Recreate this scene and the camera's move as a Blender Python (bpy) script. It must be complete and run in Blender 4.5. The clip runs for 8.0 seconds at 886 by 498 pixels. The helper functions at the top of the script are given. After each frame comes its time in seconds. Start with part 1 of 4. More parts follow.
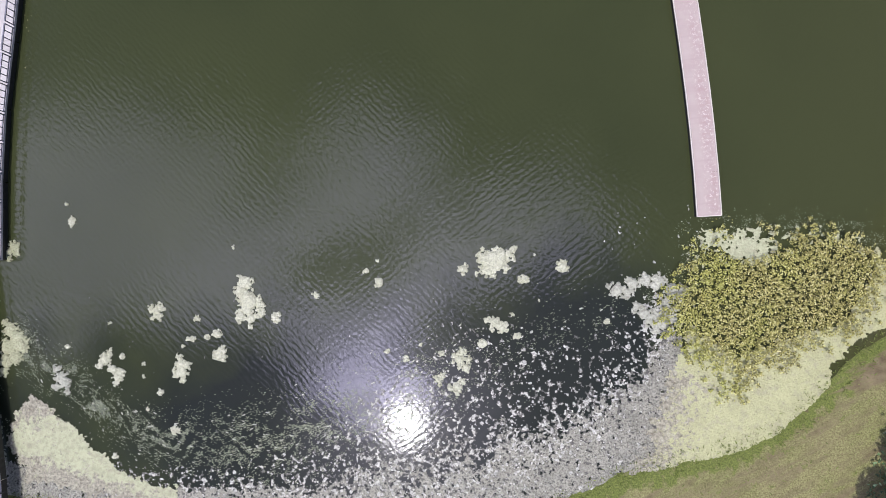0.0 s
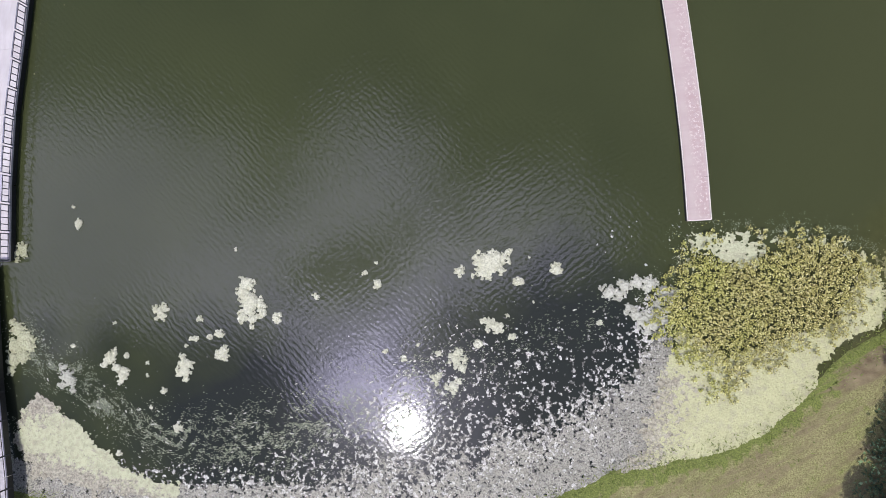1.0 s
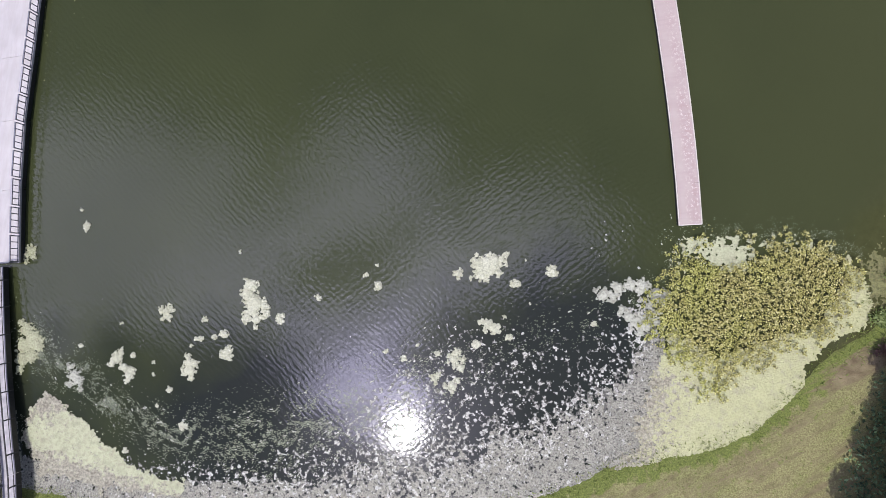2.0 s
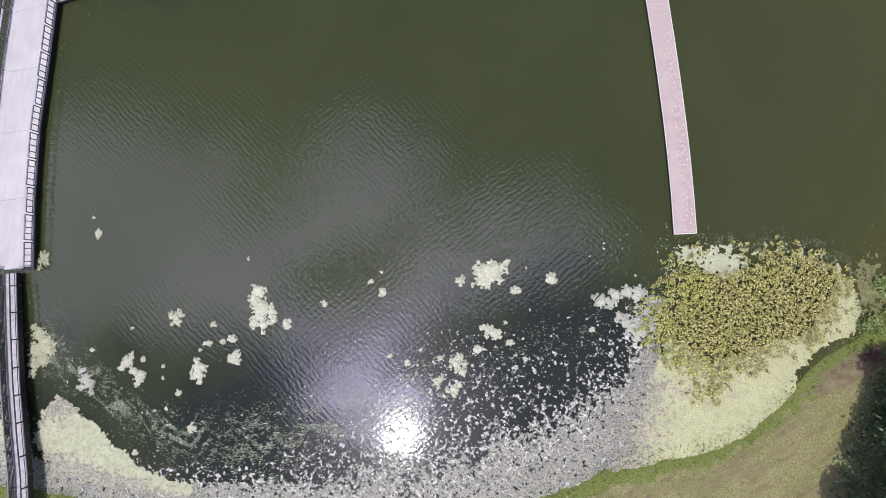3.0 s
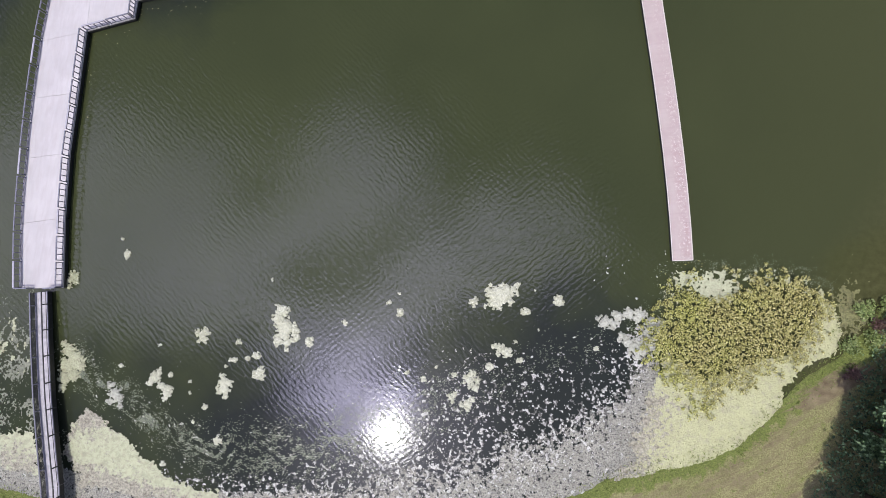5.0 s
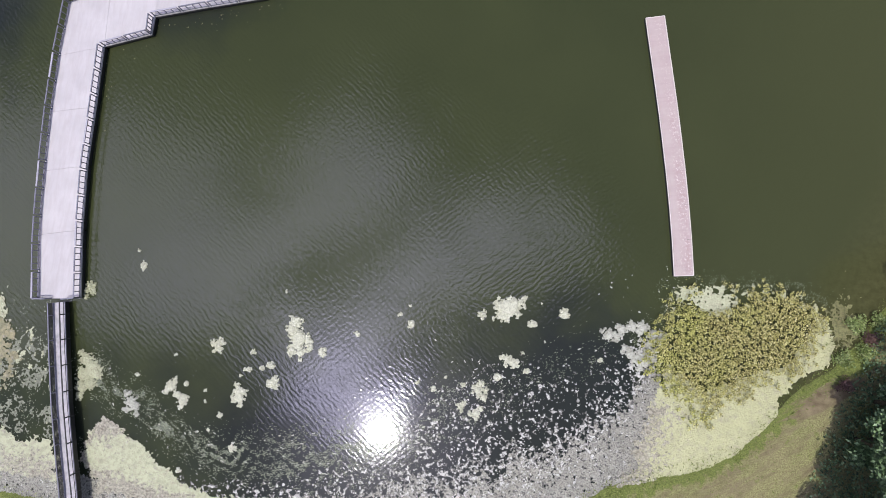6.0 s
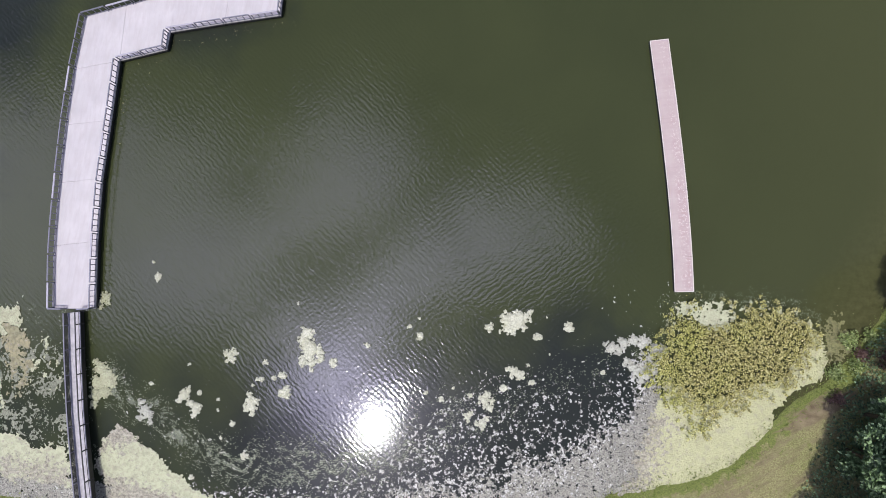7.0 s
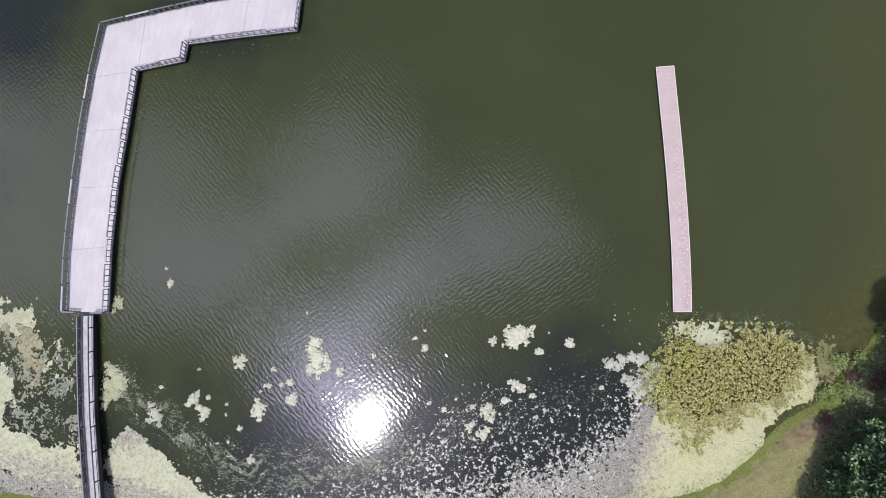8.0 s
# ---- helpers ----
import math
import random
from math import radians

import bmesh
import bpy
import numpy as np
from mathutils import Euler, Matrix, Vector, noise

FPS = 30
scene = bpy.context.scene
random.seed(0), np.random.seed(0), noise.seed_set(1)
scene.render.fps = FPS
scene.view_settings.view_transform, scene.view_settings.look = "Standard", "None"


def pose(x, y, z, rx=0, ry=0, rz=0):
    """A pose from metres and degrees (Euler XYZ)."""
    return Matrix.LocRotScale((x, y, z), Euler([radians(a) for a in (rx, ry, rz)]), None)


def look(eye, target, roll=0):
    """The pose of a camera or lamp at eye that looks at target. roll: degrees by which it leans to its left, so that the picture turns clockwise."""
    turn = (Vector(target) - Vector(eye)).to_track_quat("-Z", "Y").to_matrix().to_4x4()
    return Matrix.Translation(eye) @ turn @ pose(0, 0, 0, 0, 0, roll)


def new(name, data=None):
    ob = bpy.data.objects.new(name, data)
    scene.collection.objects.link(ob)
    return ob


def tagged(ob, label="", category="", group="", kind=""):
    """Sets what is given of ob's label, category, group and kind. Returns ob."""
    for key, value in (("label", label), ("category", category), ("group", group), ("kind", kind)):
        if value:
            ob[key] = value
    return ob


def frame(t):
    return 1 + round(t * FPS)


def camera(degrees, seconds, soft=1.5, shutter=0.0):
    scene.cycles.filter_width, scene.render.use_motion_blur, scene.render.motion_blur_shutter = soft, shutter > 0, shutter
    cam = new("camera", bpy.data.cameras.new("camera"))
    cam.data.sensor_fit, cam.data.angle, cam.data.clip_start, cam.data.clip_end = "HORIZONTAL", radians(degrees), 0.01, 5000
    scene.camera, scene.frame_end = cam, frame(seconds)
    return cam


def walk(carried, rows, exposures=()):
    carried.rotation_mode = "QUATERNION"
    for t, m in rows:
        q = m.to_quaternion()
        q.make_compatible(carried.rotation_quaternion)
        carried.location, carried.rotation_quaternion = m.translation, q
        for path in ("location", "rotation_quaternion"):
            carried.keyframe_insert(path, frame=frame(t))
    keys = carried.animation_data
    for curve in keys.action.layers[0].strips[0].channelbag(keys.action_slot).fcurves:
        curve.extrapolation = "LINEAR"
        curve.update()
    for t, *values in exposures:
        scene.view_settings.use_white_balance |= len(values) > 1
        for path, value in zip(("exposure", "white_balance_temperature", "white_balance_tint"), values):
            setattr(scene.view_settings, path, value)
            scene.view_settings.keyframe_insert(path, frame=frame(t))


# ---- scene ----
# ---- camera ----
cam = camera(85.4, 8.0, soft=0.65)
# seconds, place in metres over the water, and the small tilts from straight down
ROWS = [
    (0.0, 3.00, -2.13, 39.77, 1.83, 4.38, -0.56),
    (0.5, 3.22, -2.15, 40.28, 2.02, 4.44, -0.46),
    (1.0, 3.37, -2.23, 40.77, 2.24, 4.44, -0.39),
    (1.5, 3.45, -2.30, 41.34, 2.40, 4.35, -0.31),
    (3.0, 3.16, -1.99, 43.29, 3.06, 4.11, -0.13),
    (3.5, 2.87, -1.74, 43.99, 3.24, 3.91, -0.04),
    (4.0, 2.34, -1.21, 44.78, 3.23, 3.59, 0.03),
    (4.5, 1.66, -0.50, 45.57, 3.07, 3.18, 0.07),
    (6.0, -0.61, 1.62, 48.01, 2.80, 2.05, 0.54),
    (6.5, -1.35, 2.43, 48.76, 2.66, 1.67, 0.64),
    (7.0, -2.06, 3.26, 49.47, 2.52, 1.34, 1.01),
    (7.5, -2.66, 4.09, 50.17, 2.43, 1.07, 1.87),
    (8.0, -3.19, 4.84, 50.93, 2.39, 0.84, 2.55),
]
walk(cam, [(t, pose(*row)) for t, *row in ROWS])

# ---- light ----
SUN_WAY = Vector((-0.158, -0.329, 1.0)).normalized()   # towards the sun
world = bpy.data.worlds.new("hazy_sky")
scene.world = world
world.use_nodes = True
wn, wl = world.node_tree.nodes, world.node_tree.links
wn.clear()
SKY, HAZE, CLOUD, GLOW, AUREOLE = 0.06, 1.75, 1.55, 1.6, 17.0


def wnode(kind, **settings):
    n = wn.new(kind)
    for key, value in settings.items():
        n.inputs[key].default_value = value
    return n


sky = wn.new("ShaderNodeTexSky")
sky.sky_type, sky.sun_disc = "NISHITA", False
sky.sun_elevation = math.asin(SUN_WAY.z)
sky.sun_rotation = math.atan2(SUN_WAY.x, SUN_WAY.y)
geo = wn.new("ShaderNodeTexCoord")
dot = wn.new("ShaderNodeVectorMath")
dot.operation = "DOT_PRODUCT"
dot.inputs[1].default_value = SUN_WAY
wl.new(geo.outputs["Generated"], dot.inputs[0])
# broken cloud, brighter towards the sun; lobes by their place overhead and their reach
WEST_LOBES = [(-0.78, 0.23, 0.14), (-0.80, 0.08, 0.15), (-0.65, 0.02, 0.14), (-0.62, 0.15, 0.10), (-0.72, 0.31, 0.05), (-0.52, -0.04, 0.09), (-0.96, 0.19, 0.18), (-1.15, 0.10, 0.20), (-0.95, 0.01, 0.16), (-0.71, -0.07, 0.06), (-0.50, 0.07, 0.05), (-0.55, 0.23, 0.07), (-0.52, 0.08, 0.08), (-0.48, -0.04, 0.06), (-1.60, 0.80, 0.40)]
EAST_LOBES = [(-0.44, 0.08, 0.06), (-0.33, 0.10, 0.06), (-0.22, -0.26, 0.07), (-0.25, -0.31, 0.05), (-0.15, -0.25, 0.04), (-0.24, 0.25, 0.11), (-0.17, 0.21, 0.09), (-0.23, 0.14, 0.08), (-0.33, 0.21, 0.06), (-0.35, -0.13, 0.09), (-0.27, -0.21, 0.09), (-0.41, -0.06, 0.05), (-0.23, -0.09, 0.06), (-0.15, -0.05, 0.06), (-0.06, 0.01, 0.08), (0.06, 0.09, 0.09), (0.15, 0.08, 0.09), (0.02, -0.00, 0.06), (0.23, 0.05, 0.05), (0.90, -0.50, 0.30), (0.50, 1.50, 0.50), (-0.40, -1.40, 0.40)]


def wmath(kind, a, b, vector=False):
    n = wn.new("ShaderNodeVectorMath" if vector else "ShaderNodeMath")
    n.operation = kind
    for k, v in ((0, a), (1, b)):
        if isinstance(v, bpy.types.NodeSocket):
            wl.new(v, n.inputs[k])
        else:
            n.inputs[k].default_value = v
    return n.outputs["Value"] if vector and kind in ("DISTANCE", "DOT_PRODUCT") else n.outputs[0]


def wspan(value, a, b, c, d, kind="SMOOTHSTEP"):
    n = wn.new("ShaderNodeMapRange")
    n.interpolation_type = kind
    for k, v in (("From Min", a), ("From Max", b), ("To Min", c), ("To Max", d)):
        n.inputs[k].default_value = v
    wl.new(value, n.inputs["Value"])
    return n.outputs["Result"]


split = wn.new("ShaderNodeSeparateXYZ")
wl.new(geo.outputs["Generated"], split.inputs[0])
rise = wmath("MAXIMUM", split.outputs["Z"], 0.12)
over = wn.new("ShaderNodeCombineXYZ")
wl.new(wmath("DIVIDE", split.outputs["X"], rise), over.inputs[0])
wl.new(wmath("DIVIDE", split.outputs["Y"], rise), over.inputs[1])
puffs = wnode("ShaderNodeTexNoise", Scale=7.0, Detail=5.0, Roughness=0.6)
wl.new(over.outputs[0], puffs.inputs["Vector"])
stir = wmath("MULTIPLY", wmath("SUBTRACT", puffs.outputs["Color"], (0.5, 0.5, 0.5), True), (0.20, 0.20, 0.0), True)
over = wmath("ADD", over.outputs[0], stir, True)
cover = None
for x, y, reach in WEST_LOBES + EAST_LOBES:
    lobe = wspan(wmath("DISTANCE", over, (x, y, 0), True), reach * 0.50, reach * 1.55, 1.0, 0.0)
    cover = lobe if cover is None else wmath("MAXIMUM", cover, lobe)
folds = wnode("ShaderNodeTexNoise", Scale=24.0, Detail=3.0, Roughness=0.6)
wl.new(over, folds.inputs["Vector"])
cover = wmath("MULTIPLY", cover, wspan(folds.outputs["Fac"], 0.36, 0.64, 0.4, 1.55))
near = wspan(dot.outputs["Value"], 0.78, 1.0, 0.0, 1.0, "SMOOTHERSTEP")
core = wspan(dot.outputs["Value"], 0.965, 1.0, 0.0, 1.0, "SMOOTHERSTEP")
cloud_light = wmath("ADD", wmath("ADD", wmath("MULTIPLY", near, HAZE), CLOUD), wmath("MULTIPLY", core, 6.5))
veil = wmath("ADD", wmath("MULTIPLY", core, GLOW), wmath("MULTIPLY", wspan(dot.outputs["Value"], 0.9981, 1.0, 0.0, 1.0), AUREOLE))
cloud = wmath("ADD", wmath("MULTIPLY", cover, cloud_light), wmath("ADD", wmath("MULTIPLY", near, 0.15), veil))
blue = wnode("ShaderNodeBackground", Strength=SKY)
wl.new(sky.outputs["Color"], blue.inputs["Color"])
white = wnode("ShaderNodeBackground", Color=(0.96, 0.91, 1.29, 1))
wl.new(cloud, white.inputs["Strength"])
both = wn.new("ShaderNodeAddShader")
wl.new(blue.outputs[0], both.inputs[0])
wl.new(white.outputs[0], both.inputs[1])
wl.new(both.outputs[0], wn.new("ShaderNodeOutputWorld").inputs["Surface"])

sun = bpy.data.lights.new("sun", "SUN")
sun.energy, sun.angle, sun.color = 2.9, radians(0.53), (1.0, 0.975, 0.855)
new("sun", sun).matrix_world = look(SUN_WAY * 100, (0, 0, 0))
scene.view_settings.exposure = 0.0

# ---- materials ----


class Shader:
    """A node material round one Principled shader."""

    def __init__(self, name, colour=(0.5, 0.5, 0.5), rough=0.6, **settings):
        self.material = bpy.data.materials.new(name)
        self.material.use_nodes = True
        self.nodes, self.links = self.material.node_tree.nodes, self.material.node_tree.links
        self.bsdf = self.nodes["Principled BSDF"]
        self.put("Base Color", (*colour, 1))
        self.put("Roughness", rough)
        for key, value in settings.items():
            self.put(key.replace("_", " "), value)
        self.place = self.nodes.new("ShaderNodeNewGeometry").outputs["Position"]

    def put(self, key, value):
        if isinstance(value, bpy.types.NodeSocket):
            self.links.new(value, self.bsdf.inputs[key])
        else:
            self.bsdf.inputs[key].default_value = value

    def mapped(self, scale=(1, 1, 1), turn=0.0, shift=(0, 0, 0)):
        """The place, turned by some degrees and then scaled along the turned axes."""
        out = self.place
        for key, value in (("Rotation", (0, 0, radians(turn))), ("Scale", scale), ("Location", shift)):
            n = self.nodes.new("ShaderNodeMapping")
            n.inputs[key].default_value = value
            self.links.new(out, n.inputs["Vector"])
            out = n.outputs[0]
        return out

    def noise(self, scale, detail=3.0, rough=0.55, vector=None, distort=0.0):
        n = self.nodes.new("ShaderNodeTexNoise")
        for key, value in (("Scale", scale), ("Detail", detail), ("Roughness", rough), ("Distortion", distort)):
            n.inputs[key].default_value = value
        self.links.new(vector or self.place, n.inputs["Vector"])
        return n.outputs["Fac"]

    def steps(self, value, *stops):
        n = self.nodes.new("ShaderNodeValToRGB")
        ramp_ = n.color_ramp
        while len(ramp_.elements) < len(stops):
            ramp_.elements.new(0.5)
        for e, (at, colour) in zip(ramp_.elements, stops):
            e.position, e.color = at, (*colour, 1)
        self.links.new(value, n.inputs["Fac"])
        return n.outputs["Color"]

    def span(self, value, a, b, c=0.0, d=1.0):
        n = self.nodes.new("ShaderNodeMapRange")
        for key, v in (("From Min", a), ("From Max", b), ("To Min", c), ("To Max", d)):
            n.inputs[key].default_value = v
        self.links.new(value, n.inputs["Value"])
        return n.outputs["Result"]

    def math(self, kind, a, b):
        n = self.nodes.new("ShaderNodeMath")
        n.operation = kind
        for k, v in ((0, a), (1, b)):
            if isinstance(v, bpy.types.NodeSocket):
                self.links.new(v, n.inputs[k])
            else:
                n.inputs[k].default_value = v
        return n.outputs[0]

    def mix(self, fac, a, b, kind="MIX"):
        n = self.nodes.new("ShaderNodeMix")
        n.data_type, n.blend_type = "RGBA", kind
        for k, v in ((0, fac), (6, a), (7, b)):
            if isinstance(v, bpy.types.NodeSocket):
                self.links.new(v, n.inputs[k])
            else:
                n.inputs[k].default_value = v if k == 0 else (*v, 1)
        return n.outputs[2]

    def bump(self, height, distance, strength=1.0):
        n = self.nodes.new("ShaderNodeBump")
        n.inputs["Distance"].default_value, n.inputs["Strength"].default_value = distance, strength
        self.links.new(height, n.inputs["Height"])
        self.put("Normal", n.outputs[0])

    def crests(self, turn, shift):
        """A train of long-crested ripples: uneven waves, on which a more regular train rides."""
        uneven = self.noise(1.0, 1.5, 0.5, self.mapped((2.1, 3.6, 1), turn, shift), 0.5)
        n = self.nodes.new("ShaderNodeTexWave")
        n.bands_direction = "Y"
        for key, value in (("Scale", 0.66), ("Distortion", 6.0), ("Detail", 2.0), ("Detail Scale", 1.3), ("Detail Roughness", 0.5)):
            n.inputs[key].default_value = value
        self.links.new(self.mapped((1, 1, 1), turn, shift), n.inputs["Vector"])
        return self.math("ADD", self.math("MULTIPLY", uneven, 0.6), self.math("MULTIPLY", n.outputs["Fac"], 0.19))

    def island(self):
        return self.nodes.new("ShaderNodeNewGeometry").outputs["Random Per Island"]

    def each(self):
        return self.nodes.new("ShaderNodeObjectInfo").outputs["Random"]

    def field(self, name):
        n = self.nodes.new("ShaderNodeAttribute")
        n.attribute_name = name
        return n.outputs["Fac"]


def water_material():
    s = Shader("pond_water", rough=0.06, IOR=1.42)
    murk = s.noise(0.05, 3)
    open_ = s.steps(murk, (0.3, (0.036, 0.043, 0.019)), (0.7, (0.046, 0.054, 0.023)))
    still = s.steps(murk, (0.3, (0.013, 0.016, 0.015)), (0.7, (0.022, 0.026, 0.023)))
    # darker clear water near the shore; elsewhere dark reflections painted in
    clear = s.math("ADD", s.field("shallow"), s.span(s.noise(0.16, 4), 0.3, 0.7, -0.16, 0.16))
    weedy = s.steps(s.noise(1.6, 5, 0.65), (0.35, (0.055, 0.058, 0.025)), (0.65, (0.08, 0.08, 0.036)))
    where = s.nodes.new("ShaderNodeSeparateXYZ")
    s.links.new(s.place, where.inputs[0])
    open_ = s.mix(s.span(where.outputs[0], 14.0, 46.0, 0.0, 1.0), open_, (0.053, 0.059, 0.025))
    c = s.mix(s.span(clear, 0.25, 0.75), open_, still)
    s.put("Base Color", s.mix(s.field("weedy"), c, weedy))
    # two trains of long-crested ripples, one or the other the stronger from place to place
    wide = s.crests(46, (0, 0, 0))
    cross = s.crests(-38, (7, 3, 0))
    fine = s.noise(8.0, 2.0)
    turn = s.math("ADD", s.span(s.noise(0.10, 2.0), 0.42, 0.58, -0.3, 0.3), s.span(where.outputs[0], -12.0, 10.0, 0.85, 0.25))
    turn = s.math("MINIMUM", s.math("MAXIMUM", turn, 0.08), 0.92)
    gusts = s.span(s.noise(0.09, 2.0, 0.5, s.mapped((1, 1, 1), 0, (31, 9, 0))), 0.36, 0.64, 0.75, 1.0)
    swell = s.math("ADD", s.math("MULTIPLY", wide, turn), s.math("MULTIPLY", cross, s.math("SUBTRACT", 1.0, turn)))
    swell = s.math("ADD", swell, s.math("MULTIPLY", fine, 0.03))
    calm = s.math("MULTIPLY", gusts, s.span(s.field("calm"), 0.0, 1.0, 1.0, 0.30))
    s.bump(s.math("MULTIPLY", swell, calm), 0.036)
    return s.material


def ground_material():
    s = Shader("dry_lawn", rough=0.95)
    blades, tone, broad = s.noise(9.0, 5), s.noise(1.3, 4), s.noise(0.25, 3)
    dry = s.steps(blades, (0.3, (0.13, 0.115, 0.05)), (0.7, (0.335, 0.325, 0.155)))
    green = s.steps(blades, (0.3, (0.075, 0.09, 0.022)), (0.7, (0.20, 0.24, 0.06)))
    earth = s.steps(tone, (0.3, (0.115, 0.085, 0.05)), (0.7, (0.24, 0.195, 0.12)))
    lush = s.math("ADD", s.field("lush"), s.span(tone, 0.3, 0.7, -0.6, 0.6))
    worn = s.noise(1.0, 5, 0.65, s.mapped((0.28, 1.5, 1), -32))
    c = s.mix(s.span(broad, 0.4, 0.7, 0.0, 0.5), dry, green)
    c = s.mix(s.span(worn, 0.44, 0.66, 0.0, 0.85), c, earth)
    c = s.mix(s.span(lush, 0.35, 0.75), c, green)
    bare = s.math("ADD", s.field("bare"), s.span(s.noise(1.0, 4, 0.6, s.mapped((0.45, 2.4, 1), -27)), 0.3, 0.7, -0.4, 0.4))
    c = s.mix(s.span(bare, 0.4, 0.8), c, earth)
    mud = s.steps(tone, (0.3, (0.035, 0.035, 0.02)), (0.7, (0.07, 0.065, 0.035)))
    s.put("Base Color", s.mix(s.field("under"), c, mud))
    s.bump(blades, 0.05)
    return s.material


def concrete_material():
    s = Shader("pale_concrete", rough=0.8)
    broad, grain = s.noise(0.5, 4), s.noise(25, 4)
    c = s.steps(broad, (0.3, (0.45, 0.425, 0.45)), (0.7, (0.53, 0.50, 0.525)))
    streak = s.noise(1.0, 4, 0.6, s.mapped((3.0, 0.5, 1), 8))
    c = s.mix(s.span(streak, 0.42, 0.72, 0.0, 0.5), c, (0.39, 0.345, 0.36))
    c = s.mix(s.span(s.each(), 0, 1, 0.0, 0.12), c, (0.7, 0.65, 0.62))
    s.put("Base Color", c)
    s.bump(grain, 0.004)
    return s.material


def plank_material():
    s = Shader("weathered_pinkish_boards", rough=0.85)
    broad, grain = s.noise(0.7, 4), s.noise(1.0, 4, 0.6, s.mapped((2, 30, 2), 5))
    c = s.steps(s.island(), (0.0, (0.42, 0.335, 0.335)), (1.0, (0.445, 0.355, 0.355)))
    c = s.mix(s.span(broad, 0.35, 0.7, 0.0, 0.6), c, (0.49, 0.42, 0.41))
    c = s.mix(s.span(grain, 0.5, 0.8, 0.0, 0.12), c, (0.34, 0.26, 0.25))
    # worn pink and speckled with pale droppings along the middle and the eastern side
    where = s.nodes.new("ShaderNodeSeparateXYZ")
    s.links.new(s.place, where.inputs[0])
    bend = s.math("ADD", where.outputs[0], s.math("MULTIPLY", s.math("POWER", s.math("MAXIMUM", where.outputs[1], 0.0), 1.6), 0.0126))
    used = s.math("MULTIPLY", s.span(bend, 20.75, 21.25), s.span(bend, 22.05, 21.75))
    used = s.math("MULTIPLY", used, s.span(where.outputs[1], 22.0, 9.0, 0.35, 1.0))
    used = s.math("MULTIPLY", used, s.span(s.noise(0.45, 3), 0.36, 0.56, 0.25, 1.0))
    c = s.mix(s.math("MULTIPLY", used, s.span(s.noise(2.2, 4), 0.4, 0.6, 0.2, 0.75)), c, (0.40, 0.285, 0.285))
    c = s.mix(s.math("MULTIPLY", used, s.span(s.noise(4.2, 3, 0.7), 0.55, 0.62, 0.0, 0.9)), c, (0.66, 0.60, 0.59))
    s.put("Base Color", c)
    s.bump(grain, 0.004)
    return s.material


def simple_material(name, a, b, rough=0.6, scale=6.0, metal=0.0, bump=0.002):
    s = Shader(name, rough=rough, Metallic=metal)
    n = s.noise(scale, 4)
    s.put("Base Color", s.steps(n, (0.3, a), (0.7, b)))
    s.put("Roughness", s.span(s.noise(scale * 4, 3), 0.3, 0.7, rough * 0.85, min(1, rough * 1.15)))
    s.bump(n, bump)
    return s.material


def leaf_material(name, *stops, rough=0.55, soft=0.25):
    s = Shader(name, rough=rough)
    c = s.steps(s.island(), *stops)
    c = s.mix(s.span(s.noise(0.6, 3), 0.35, 0.65, 0.0, 0.35), c, tuple(0.55 * v for v in stops[0][1]))
    s.put("Base Color", c)
    s.put("Subsurface Weight", 0.0)
    s.put("Transmission Weight", 0.0)
    return s.material


def marsh_material():
    """Olive leaves, yellower or browner from stand to stand."""
    s = Shader("marsh_leaves", rough=0.6)
    olive = s.steps(s.island(), (0.0, (0.10, 0.10, 0.025)), (0.3, (0.24, 0.25, 0.046)), (0.7, (0.41, 0.42, 0.10)), (1.0, (0.62, 0.615, 0.26)))
    brown = s.steps(s.island(), (0.0, (0.085, 0.07, 0.022)), (0.3, (0.245, 0.217, 0.065)), (0.7, (0.435, 0.40, 0.145)), (1.0, (0.66, 0.62, 0.33)))
    where = s.nodes.new("ShaderNodeSeparateXYZ")
    s.links.new(s.place, where.inputs[0])
    dry = s.math("ADD", s.span(where.outputs[0], 18.0, 30.0, 0.35, 1.0), s.span(s.noise(0.35, 3), 0.35, 0.65, -0.35, 0.35))
    s.put("Base Color", s.mix(s.span(dry, 0.1, 0.9, 0.0, 0.8), olive, brown))
    return s.material


def algae_material(name, thick, thin, rough=0.5, patchy=0.5, dirt=(0.2, 0.19, 0.16), mottle=0.4, blotch=6.5, wet=0.5):
    s = Shader(name, rough=rough)
    c = s.mix(s.span(s.noise(0.45, 4), 0.4, 0.7, 0.0, 0.8), thick, thin)
    c = s.mix(s.span(s.noise(1.1, 6, 0.7), 0.50, 0.68, 0.0, patchy), c, dirt)
    c = s.mix(s.span(s.noise(blotch, 5, 0.7), 0.46, 0.60, 0.0, mottle), c, tuple(0.45 * v for v in thin))
    s.put("Specular IOR Level", wet)
    stain = s.math("ADD", s.field("stain"), s.span(s.noise(2.0, 6, 0.75), 0.3, 0.7, -0.55, 0.55))
    drab = s.steps(s.noise(4.5, 4, 0.7), (0.36, (0.12, 0.105, 0.085)), (0.5, (0.28, 0.255, 0.215)), (0.66, (0.44, 0.415, 0.34)))
    c = s.mix(s.span(stain, 0.38, 0.58, 0.0, 0.85), c, drab)
    s.put("Base Color", c)
    s.bump(s.noise(6, 4), 0.06)
    return s.material


